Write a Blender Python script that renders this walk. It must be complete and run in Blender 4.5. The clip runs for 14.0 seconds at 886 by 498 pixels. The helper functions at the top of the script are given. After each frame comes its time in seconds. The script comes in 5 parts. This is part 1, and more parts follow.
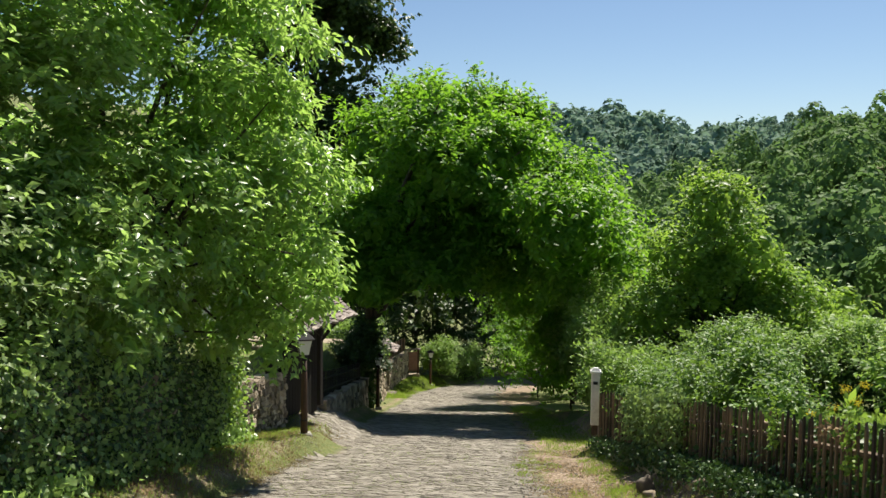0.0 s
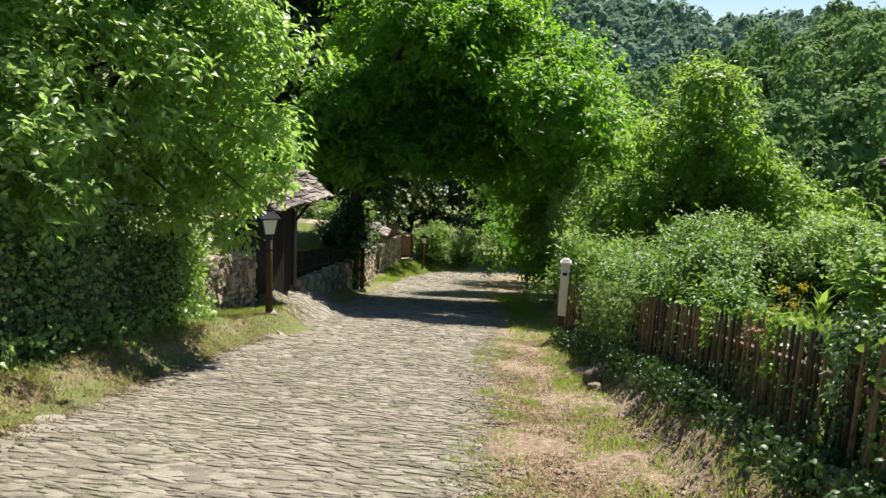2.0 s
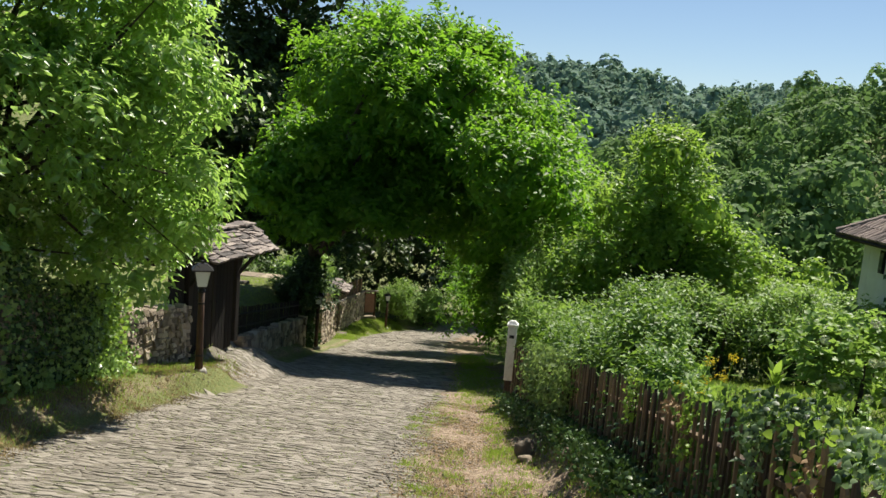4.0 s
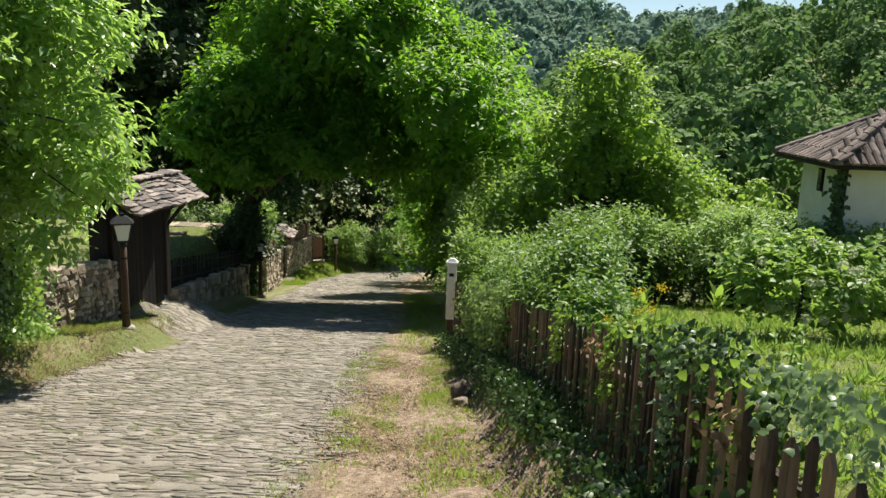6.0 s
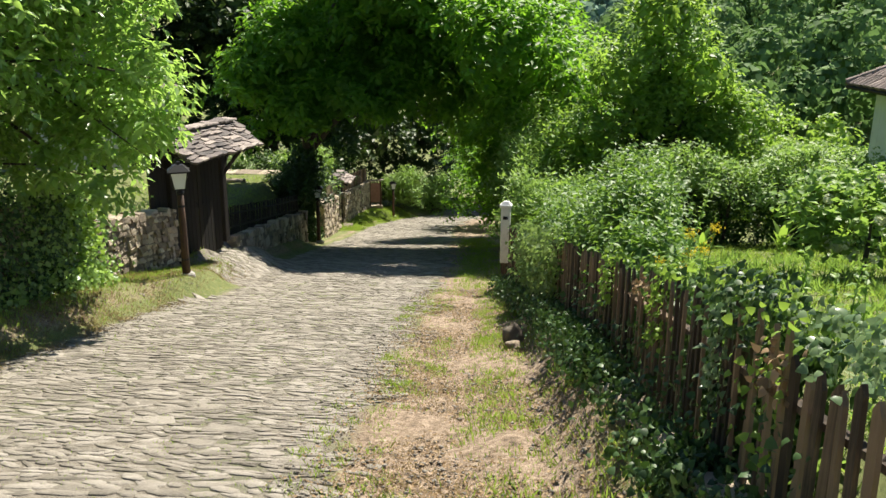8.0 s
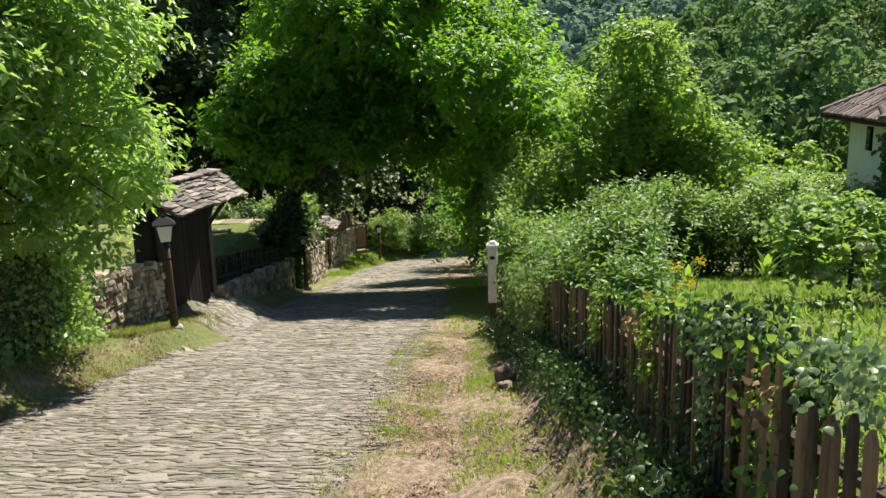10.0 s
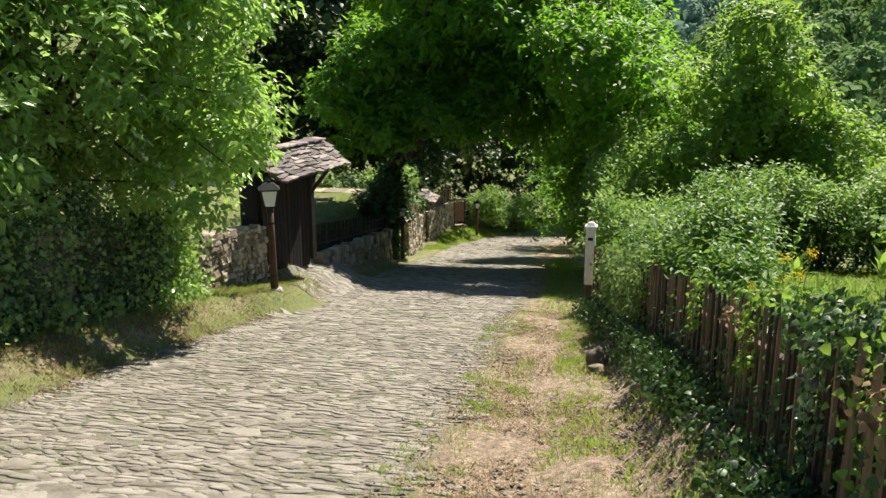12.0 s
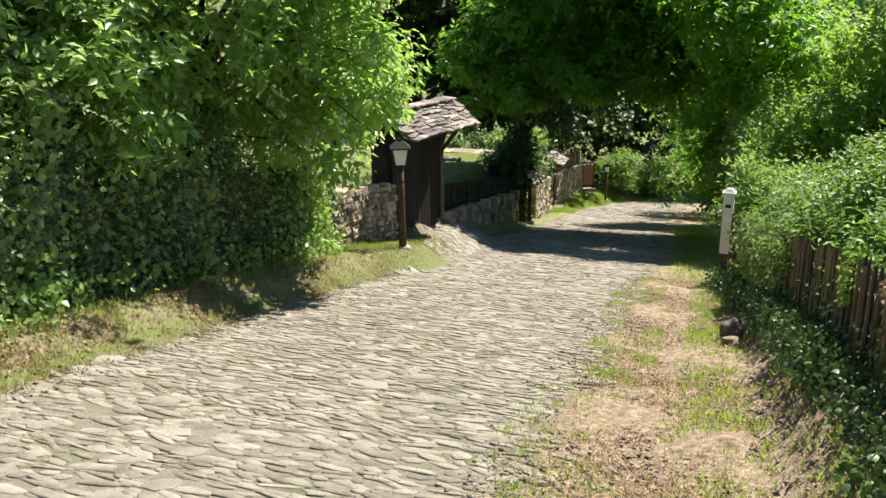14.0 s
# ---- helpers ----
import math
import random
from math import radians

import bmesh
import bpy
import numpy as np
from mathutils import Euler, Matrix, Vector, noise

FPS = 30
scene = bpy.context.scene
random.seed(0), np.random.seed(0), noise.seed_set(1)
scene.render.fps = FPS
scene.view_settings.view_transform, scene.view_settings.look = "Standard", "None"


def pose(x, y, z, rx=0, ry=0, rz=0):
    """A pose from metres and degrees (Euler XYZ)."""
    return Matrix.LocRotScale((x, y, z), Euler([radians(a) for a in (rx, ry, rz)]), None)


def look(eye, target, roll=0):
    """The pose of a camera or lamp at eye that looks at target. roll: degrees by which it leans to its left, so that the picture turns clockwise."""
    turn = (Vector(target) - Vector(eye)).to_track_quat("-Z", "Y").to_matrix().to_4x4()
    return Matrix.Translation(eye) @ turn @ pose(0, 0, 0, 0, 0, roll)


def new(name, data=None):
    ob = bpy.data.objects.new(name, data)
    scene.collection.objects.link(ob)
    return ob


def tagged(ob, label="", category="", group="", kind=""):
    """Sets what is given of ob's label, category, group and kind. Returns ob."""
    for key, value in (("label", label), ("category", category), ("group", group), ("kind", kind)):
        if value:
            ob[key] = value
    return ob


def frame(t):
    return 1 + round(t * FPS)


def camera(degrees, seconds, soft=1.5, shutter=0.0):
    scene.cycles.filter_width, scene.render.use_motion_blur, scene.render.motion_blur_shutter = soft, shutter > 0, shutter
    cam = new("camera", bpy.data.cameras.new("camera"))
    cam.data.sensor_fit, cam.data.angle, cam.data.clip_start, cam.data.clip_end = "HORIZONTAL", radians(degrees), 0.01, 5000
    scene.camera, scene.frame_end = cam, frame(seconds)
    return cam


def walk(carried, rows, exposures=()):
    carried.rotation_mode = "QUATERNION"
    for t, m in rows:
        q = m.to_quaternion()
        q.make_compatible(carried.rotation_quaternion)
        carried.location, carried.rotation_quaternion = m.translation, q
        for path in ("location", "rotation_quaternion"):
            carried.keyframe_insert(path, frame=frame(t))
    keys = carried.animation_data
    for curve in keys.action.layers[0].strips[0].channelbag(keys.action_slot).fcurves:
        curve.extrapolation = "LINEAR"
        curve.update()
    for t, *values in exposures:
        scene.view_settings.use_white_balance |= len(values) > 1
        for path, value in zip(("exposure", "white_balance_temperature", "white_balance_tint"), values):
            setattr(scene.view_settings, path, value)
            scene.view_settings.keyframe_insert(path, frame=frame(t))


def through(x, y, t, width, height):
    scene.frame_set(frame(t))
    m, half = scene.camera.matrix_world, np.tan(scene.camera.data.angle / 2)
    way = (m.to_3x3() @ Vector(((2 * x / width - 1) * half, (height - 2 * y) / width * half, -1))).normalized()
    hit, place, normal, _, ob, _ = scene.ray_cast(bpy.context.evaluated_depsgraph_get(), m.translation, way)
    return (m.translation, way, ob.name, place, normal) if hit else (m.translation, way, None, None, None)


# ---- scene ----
cam = camera(56.4, 14.0)
PATH = [
    (0, (0.08, 0.135, 1.698), (0.036, 2.13, 1.556), 0.6),
    (0.5, (0.287, 0.277, 1.663), (0.363, 2.265, 1.46), 2.4),
    (1, (0.395, 0.339, 1.662), (0.432, 2.324, 1.422), 2.9),
    (1.5, (0.626, 0.413, 1.668), (0.557, 2.391, 1.379), 2.7),
    (2, (0.816, 0.545, 1.63), (0.762, 2.501, 1.216), 2.8),
    (2.5, (0.938, 0.759, 1.541), (0.958, 2.708, 1.095), 3.5),
    (3, (1.038, 0.916, 1.507), (1.017, 2.881, 1.137), 3.0),
    (3.5, (1.254, 1.062, 1.538), (1.157, 3.038, 1.242), 3.0),
    (4, (1.419, 1.189, 1.536), (1.414, 3.17, 1.266), 4.6),
    (4.2, (1.453, 1.228, 1.53), (1.507, 3.209, 1.265), 5.0),
    (6.3, (1.829, 1.743, 1.465), (1.931, 3.69, 1.019), 1.9),
    (6.5, (1.856, 1.766, 1.46), (1.941, 3.708, 0.99), 1.8),
    (7, (1.896, 1.801, 1.447), (1.912, 3.729, 0.915), 1.3),
    (7.5, (1.9, 1.809, 1.436), (1.879, 3.733, 0.89), 0.8),
    (8, (1.902, 1.8, 1.443), (1.873, 3.724, 0.898), 0.4),
    (8.2, (1.913, 1.795, 1.453), (1.882, 3.723, 0.921), -0.1),
    (10.3, (1.891, 1.769, 1.472), (1.891, 3.718, 1.024), -1.8),
    (10.5, (1.904, 1.792, 1.447), (1.887, 3.741, 0.997), -1.8),
    (11, (1.893, 1.791, 1.448), (1.837, 3.737, 0.988), -1.1),
    (11.5, (1.892, 1.787, 1.453), (1.753, 3.723, 0.973), 0.3),
    (12, (1.895, 1.805, 1.447), (1.665, 3.728, 0.947), -0.2),
    (12.5, (1.893, 1.805, 1.452), (1.616, 3.717, 0.937), -1.3),
    (13, (1.888, 1.816, 1.447), (1.603, 3.724, 0.919), -1.4),
    (13.5, (1.878, 1.825, 1.444), (1.508, 3.707, 0.875), -0.9),
    (14, (1.84, 1.852, 1.419), (1.319, 3.692, 0.833), -0.8),
]
walk(cam, [(t, look(eye, target, roll)) for t, eye, target, roll in PATH], [(0.0, 0.82), (2.5, 1.04), (3.5, 0.83), (4.0, 0.78), (6.5, 0.98), (7.0, 1.07), (8.0, 1.16), (10.5, 0.99), (11.0, 0.99), (12.5, 1.15), (13.5, 1.28), (14.0, 1.30)])

# ---- light ----
SUN_DIR = Vector((0.255, 0.545, 0.80)).normalized()      # towards the sun
world = bpy.data.worlds.new("sky")
scene.world = world
world.use_nodes = True
wn = world.node_tree
sky = wn.nodes.new("ShaderNodeTexSky")
sky.sky_type = "NISHITA"
sky.sun_disc = False
sky.sun_elevation = math.asin(SUN_DIR.z)
sky.sun_rotation = math.atan2(SUN_DIR.x, SUN_DIR.y)
sky.altitude, sky.air_density, sky.dust_density, sky.ozone_density = 300, 1.0, 0.15, 3.0
wn.links.new(sky.outputs["Color"], wn.nodes["Background"].inputs["Color"])
wn.nodes["Background"].inputs["Strength"].default_value = 0.056
sun = new("sun", bpy.data.lights.new("sun", "SUN"))
sun.data.energy, sun.data.angle, sun.data.color = 5.0, radians(0.53), (1.0, 0.93, 0.80)
sun.matrix_world = look(SUN_DIR * 60, (0, 0, 0))


# ---- materials ----
def nodes_of(name):
    m = bpy.data.materials.new(name)
    m.use_nodes = True
    nt = m.node_tree
    return m, nt, nt.nodes["Principled BSDF"]


def noise_node(nt, scale, detail=6.0, rough=0.6, vec=None):
    n = nt.nodes.new("ShaderNodeTexNoise")
    n.inputs["Scale"].default_value, n.inputs["Detail"].default_value, n.inputs["Roughness"].default_value = scale, detail, rough
    if vec is not None:
        nt.links.new(vec, n.inputs["Vector"])
    return n.outputs["Fac"]


def ramp_node(nt, fac, stops):
    r = nt.nodes.new("ShaderNodeValToRGB")
    while len(r.color_ramp.elements) < len(stops):
        r.color_ramp.elements.new(0.5)
    for e, (p, c) in zip(r.color_ramp.elements, stops):
        e.position, e.color = p, (*c, 1)
    nt.links.new(fac, r.inputs["Fac"])
    return r.outputs["Color"]


def mix_node(nt, fac, a, b, blend="MIX"):
    m = nt.nodes.new("ShaderNodeMix")
    m.data_type, m.blend_type = "RGBA", blend
    for sock, v in ((m.inputs["Factor"], fac), (m.inputs["A"], a), (m.inputs["B"], b)):
        if isinstance(v, (int, float)):
            sock.default_value = v
        elif isinstance(v, tuple):
            sock.default_value = (*v, 1)
        else:
            nt.links.new(v, sock)
    return m.outputs["Result"]


def math_node(nt, op, a, b=0.0):
    m = nt.nodes.new("ShaderNodeMath")
    m.operation = op
    for sock, v in ((m.inputs[0], a), (m.inputs[1], b)):
        if isinstance(v, (int, float)):
            sock.default_value = v
        else:
            nt.links.new(v, sock)
    return m.outputs[0]


def bump_node(nt, bsdf, height, strength=0.5, dist=0.02):
    b = nt.nodes.new("ShaderNodeBump")
    b.inputs["Strength"].default_value, b.inputs["Distance"].default_value = strength, dist
    nt.links.new(height, b.inputs["Height"])
    nt.links.new(b.outputs["Normal"], bsdf.inputs["Normal"])


def place_of(nt):
    return nt.nodes.new("ShaderNodeNewGeometry").outputs["Position"]


def piece_random(nt):
    a = nt.nodes.new("ShaderNodeNewGeometry").outputs["Random Per Island"]
    b = nt.nodes.new("ShaderNodeObjectInfo").outputs["Random"]
    return math_node(nt, "FRACT", math_node(nt, "ADD", a, b))


def rough_material(name, stops, scale=6.0, fine=60.0, rough=0.85, bump=0.5, dist=0.02, pieces=0.0):
    """A matt surface: coarse blotches through a ramp, fine grain, and if wanted a shade of its own for each piece."""
    m, nt, bsdf = nodes_of(name)
    pos = place_of(nt)
    a, b = noise_node(nt, scale, 8, 0.62, pos), noise_node(nt, fine, 4, 0.7, pos)
    f = math_node(nt, "ADD", math_node(nt, "MULTIPLY", a, 0.7), math_node(nt, "MULTIPLY", b, 0.3))
    if pieces:
        r = piece_random(nt)
        f = math_node(nt, "ADD", f, math_node(nt, "MULTIPLY", math_node(nt, "SUBTRACT", r, 0.5), pieces))
    nt.links.new(ramp_node(nt, f, stops), bsdf.inputs["Base Color"])
    bsdf.inputs["Roughness"].default_value = rough
    bump_node(nt, bsdf, math_node(nt, "ADD", a, b), bump, dist)
    return m


def leaf_material(name, dark, light, trans, through=0.38, rough=0.5, spread=3.0):
    """Leaves: shaded from leaf to leaf and from bough to bough, letting part of the light through."""
    m, nt, bsdf = nodes_of(name)
    pos = place_of(nt)
    r = piece_random(nt)
    f = math_node(nt, "ADD", math_node(nt, "MULTIPLY", r, 0.6 if spread < 5 else 0.25), math_node(nt, "MULTIPLY", noise_node(nt, 1.0 / spread, 3, 0.5, pos), 0.5 if spread < 5 else 0.85))
    col = ramp_node(nt, f, [(0.15, dark), (0.9, light)])
    nt.links.new(col, bsdf.inputs["Base Color"])
    bsdf.inputs["Roughness"].default_value = rough
    bsdf.inputs["Specular IOR Level"].default_value = 0.52 if rough < 0.4 else 0.30 if rough < 0.6 else 0.1
    t = nt.nodes.new("ShaderNodeBsdfTranslucent")
    nt.links.new(mix_node(nt, 0.8, col, trans), t.inputs["Color"])
    mx = nt.nodes.new("ShaderNodeMixShader")
    mx.inputs[0].default_value = through
    nt.links.new(bsdf.outputs[0], mx.inputs[1])
    nt.links.new(t.outputs[0], mx.inputs[2])
    nt.links.new(mx.outputs[0], nt.nodes["Material Output"].inputs["Surface"])
    return m


def wood_material(name, dark, light, scale=(40, 40, 2.5), rough=0.8):
    m, nt, bsdf = nodes_of(name)
    co = nt.nodes.new("ShaderNodeTexCoord").outputs["Object"]
    mp = nt.nodes.new("ShaderNodeMapping")
    mp.inputs["Scale"].default_value = scale
    nt.links.new(co, mp.inputs["Vector"])
    g = noise_node(nt, 1.0, 6, 0.65, mp.outputs["Vector"])
    f = math_node(nt, "ADD", g, math_node(nt, "MULTIPLY", math_node(nt, "SUBTRACT", piece_random(nt), 0.5), 0.75))
    f = math_node(nt, "ADD", f, math_node(nt, "MULTIPLY", math_node(nt, "SUBTRACT", noise_node(nt, 5, 4, 0.6, place_of(nt)), 0.5), 0.5))
    nt.links.new(ramp_node(nt, f, [(0.25, dark), (0.75, light)]), bsdf.inputs["Base Color"])
    bsdf.inputs["Roughness"].default_value = rough
    bump_node(nt, bsdf, g, 0.5, 0.006)
    return m


M_COBBLE = rough_material("cobblestone", [(0.3, (0.115, 0.101, 0.078)), (0.5, (0.225, 0.200, 0.163)), (0.72, (0.32, 0.290, 0.246))], 4.0, 45, 0.8, 1.0, 0.014, 0.28)
M_STONE = rough_material("wall_stone", [(0.2, (0.13, 0.105, 0.08)), (0.5, (0.33, 0.265, 0.19)), (0.85, (0.50, 0.43, 0.33))], 5.0, 60, 0.9, 0.7, 0.02, 0.6)
M_MORTAR = rough_material("earth_mortar", [(0.3, (0.10, 0.082, 0.06)), (0.7, (0.23, 0.19, 0.145))], 8, 80, 0.95, 0.6, 0.02)
M_SLAB = rough_material("roof_slab", [(0.2, (0.06, 0.052, 0.05)), (0.5, (0.20, 0.165, 0.15)), (0.85, (0.38, 0.32, 0.28))], 4.0, 50, 0.85, 0.7, 0.02, 0.6)
M_TILE = rough_material("roof_tile", [(0.2, (0.06, 0.045, 0.04)), (0.5, (0.155, 0.112, 0.095)), (0.85, (0.30, 0.235, 0.20))], 3.0, 40, 0.85, 0.6, 0.02, 0.6)
M_PLASTER = rough_material("lime_plaster", [(0.25, (0.62, 0.60, 0.55)), (0.6, (0.80, 0.79, 0.75))], 1.5, 50, 0.9, 0.2, 0.01)
M_WHITEPAINT = rough_material("weathered_white_paint", [(0.3, (0.50, 0.49, 0.46)), (0.55, (0.74, 0.73, 0.70))], 9, 90, 0.6, 0.3, 0.005)
M_CONCRETE = rough_material("pale_concrete", [(0.3, (0.24, 0.225, 0.20)), (0.7, (0.42, 0.40, 0.36))], 9, 60, 0.9, 0.5, 0.01)
M_BARK = rough_material("bark", [(0.3, (0.03, 0.024, 0.018)), (0.7, (0.12, 0.095, 0.07))], 9, 50, 0.95, 1.0, 0.04)
# Dark stain, with the gate's deep shade taken into the colour as well.
M_DARKWOOD = wood_material("dark_stained_shaded_wood", (0.005, 0.0035, 0.0025), (0.017, 0.0115, 0.008))
M_BROWNWOOD = wood_material("brown_stained_wood", (0.035, 0.018, 0.010), (0.13, 0.065, 0.033))
M_PICKET = wood_material("weathered_picket_wood", (0.038, 0.026, 0.016), (0.24, 0.165, 0.10))
M_IRON, _nt, _b = nodes_of("black_iron")
_b.inputs["Base Color"].default_value, _b.inputs["Metallic"].default_value, _b.inputs["Roughness"].default_value = (0.02, 0.02, 0.022, 1), 0.6, 0.5
M_LAMPGLASS, _nt, _b = nodes_of("milky_lamp_glass")
_b.inputs["Base Color"].default_value, _b.inputs["Roughness"].default_value = (0.62, 0.66, 0.66, 1), 0.25
M_GLASS, _nt, _b = nodes_of("window_glass")
_b.inputs["Base Color"].default_value, _b.inputs["Roughness"].default_value = (0.03, 0.04, 0.045, 1), 0.06

L_WALNUT = leaf_material("walnut_leaf", (0.070, 0.165, 0.032), (0.25, 0.42, 0.11), (0.50, 0.75, 0.14), 0.48, 0.36)
L_ELDER = leaf_material("elder_leaf", (0.080, 0.165, 0.040), (0.32, 0.45, 0.15), (0.48, 0.72, 0.17), 0.48, 0.34)
L_BRAMBLE = leaf_material("bramble_leaf", (0.070, 0.125, 0.032), (0.25, 0.34, 0.13), (0.32, 0.48, 0.11), 0.32, 0.42)
L_THICKET = leaf_material("thicket_leaf", (0.035, 0.090, 0.016), (0.145, 0.265, 0.05), (0.30, 0.50, 0.06), 0.32)
L_PALEIVY = leaf_material("variegated_ivy_leaf", (0.05, 0.11, 0.035), (0.27, 0.37, 0.17), (0.3, 0.45, 0.2), 0.22, 0.36)
# Leaves standing in shade, with that shade put into the base colour.
L_SHADE = leaf_material("shade_dark_leaf", (0.020, 0.050, 0.012), (0.075, 0.14, 0.030), (0.14, 0.28, 0.04), 0.18)
L_IVY = leaf_material("ivy_leaf", (0.014, 0.040, 0.012), (0.080, 0.145, 0.042), (0.10, 0.22, 0.03), 0.12, 0.45)
L_CHESTNUT = leaf_material("broad_leaf", (0.034, 0.105, 0.012), (0.140, 0.295, 0.034), (0.32, 0.62, 0.04), 0.46)
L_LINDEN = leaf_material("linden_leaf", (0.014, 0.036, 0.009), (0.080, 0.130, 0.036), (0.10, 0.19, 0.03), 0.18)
L_HAZEL = leaf_material("hazel_leaf", (0.080, 0.175, 0.022), (0.29, 0.43, 0.075), (0.36, 0.54, 0.07), 0.4)
L_PALE = leaf_material("pale_weed_leaf", (0.08, 0.17, 0.035), (0.28, 0.42, 0.11), (0.36, 0.55, 0.09), 0.4)
L_PLUM = leaf_material("plum_leaf", (0.045, 0.110, 0.016), (0.22, 0.38, 0.065), (0.42, 0.64, 0.08), 0.44)
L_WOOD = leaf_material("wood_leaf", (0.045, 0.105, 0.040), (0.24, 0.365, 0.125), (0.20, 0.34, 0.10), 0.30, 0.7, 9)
# Haze of distance mixed into the leaf colour: paler and bluer green.
L_HAZYWOOD = leaf_material("hazed_far_wood_leaf", (0.12, 0.205, 0.16), (0.27, 0.40, 0.29), (0.20, 0.30, 0.20), 0.32, 0.8, 16)
L_GRASS = leaf_material("grass_blade", (0.10, 0.18, 0.025), (0.30, 0.43, 0.075), (0.42, 0.58, 0.08), 0.45, 0.5, 1.2)
L_DRY = leaf_material("dry_grass_blade", (0.13, 0.095, 0.045), (0.37, 0.285, 0.155), (0.45, 0.36, 0.16), 0.35, 0.7, 1.0)
L_YELLOW = leaf_material("yellow_blossom", (0.60, 0.50, 0.02), (0.80, 0.70, 0.06), (0.8, 0.55, 0.05), 0.3, 0.7)
L_WHITEB = leaf_material("cream_blossom", (0.50, 0.52, 0.36), (0.75, 0.76, 0.60), (0.7, 0.75, 0.5), 0.3, 0.7)


# ---- building helpers ----
def np_mesh(name, verts, faces, mat):
    """A mesh from arrays; every face has the same number of corners."""
    verts, faces = np.asarray(verts, np.float32), np.asarray(faces, np.int32)
    me = bpy.data.meshes.new(name)
    me.vertices.add(len(verts))
    me.vertices.foreach_set("co", verts.ravel())
    me.loops.add(faces.size)
    me.loops.foreach_set("vertex_index", faces.ravel())
    me.polygons.add(len(faces))
    me.polygons.foreach_set("loop_start", np.arange(len(faces), dtype=np.int32) * faces.shape[1])
    me.update(calc_edges=True)
    if mat:
        me.materials.append(mat)
    return me


def bm_mesh(name, bm, mat, smooth=False):
    me = bpy.data.meshes.new(name)
    bm.normal_update()
    bm.to_mesh(me)
    bm.free()
    if mat:
        me.materials.append(mat)
    if smooth:
        me.polygons.foreach_set("use_smooth", [True] * len(me.polygons))
    return me


def put(name, me, parent=None, label="", m=None):
    ob = new(name, me)
    if parent is not None:
        ob.parent = parent
    if m is not None:
        ob.matrix_basis = m
    if label:
        ob["label"] = label
    return ob


def part(name, bm, mat, parent, label="", m=None, smooth=False):
    return put(name, bm_mesh(name, bm, mat, smooth), parent, label, m)


def thing(name, at, label, category, group="", rz=0.0, kind=""):
    ob = new(name)
    ob.matrix_basis = pose(*at, 0, 0, rz)
    ob.empty_display_size = 0.2
    return tagged(ob, label, category, group, kind)


def bm_box(size, at=(0, 0, 0), bevel=0.0, turn=(0, 0, 0), taper=1.0, bm=None, segments=1):
    bm = bm or bmesh.new()
    made = bmesh.ops.create_cube(bm, size=1.0)["verts"]
    for v in made:
        k = taper if v.co.z > 0 else 1.0
        v.co = Vector((v.co.x * size[0] * k, v.co.y * size[1] * k, v.co.z * size[2]))
    if bevel:
        edges = {e for v in made for e in v.link_edges}
        got = bmesh.ops.bevel(bm, geom=list(edges), offset=bevel, segments=segments, affect="EDGES", profile=0.6)
        made = list({v for f in got["faces"] for v in f.verts} | {v for v in made if v.is_valid})
    bmesh.ops.transform(bm, matrix=pose(*at, *turn), verts=made)
    return bm


def bm_tube(points, radii, sides=8, bm=None, cap=True):
    """A tapered tube along points."""
    bm = bm or bmesh.new()
    pts = [Vector(p) for p in points]
    rings = []
    for n, p in enumerate(pts):
        d = (pts[min(n + 1, len(pts) - 1)] - pts[max(n - 1, 0)]).normalized()
        q = d.to_track_quat("Z", "X")
        rings.append([bm.verts.new(p + q @ Vector((math.cos(a) * radii[n], math.sin(a) * radii[n], 0))) for a in (2 * math.pi * k / sides for k in range(sides))])
    for a, b in zip(rings, rings[1:]):
        for k in range(sides):
            bm.faces.new((a[k], a[(k + 1) % sides], b[(k + 1) % sides], b[k]))
    if cap:
        bm.faces.new(rings[0][::-1])
        bm.faces.new(rings[-1])
    return bm


def unit(v):
    return v / np.maximum(np.linalg.norm(v, axis=-1, keepdims=True), 1e-9)


def leaf_mesh(name, base, tip_dir, normal, length, width, mat, lobed=False):
    """Leaves as folded blades with a pointed tip; lobed: a broad leaf with shoulders, as ivy has."""
    d = unit(tip_dir)
    side = unit(np.cross(d, normal))
    nrm = np.cross(side, d)
    L, W = length[:, None], width[:, None]
    n = len(base)
    if lobed:
        rows = [base, base + d * L * 0.10 + side * W * 0.5 - nrm * W * 0.1, base + d * L * 0.55 + side * W * 0.38, base + d * L * 0.58 + nrm * W * 0.08,
                base + d * L - nrm * L * 0.12, base + d * L * 0.55 - side * W * 0.38, base + d * L * 0.10 - side * W * 0.5 - nrm * W * 0.1]
        f = [(0, 1, 3), (1, 2, 3), (2, 4, 3), (0, 3, 6), (6, 3, 5), (5, 3, 4)]
    else:
        rows = [base, base + d * L * 0.42 + side * W * 0.5 + nrm * W * 0.14, base + d * L - nrm * L * 0.10, base + d * L * 0.42 - side * W * 0.5 + nrm * W * 0.14]
        f = [(0, 1, 2), (0, 2, 3)]
    verts = np.stack(rows, 1).reshape(-1, 3)
    faces = (np.array(f)[None] + (np.arange(n) * len(rows))[:, None, None]).reshape(-1, 3)
    return np_mesh(name, verts, faces, mat)


def ball(rng, n):
    return unit(rng.normal(size=(n, 3)))


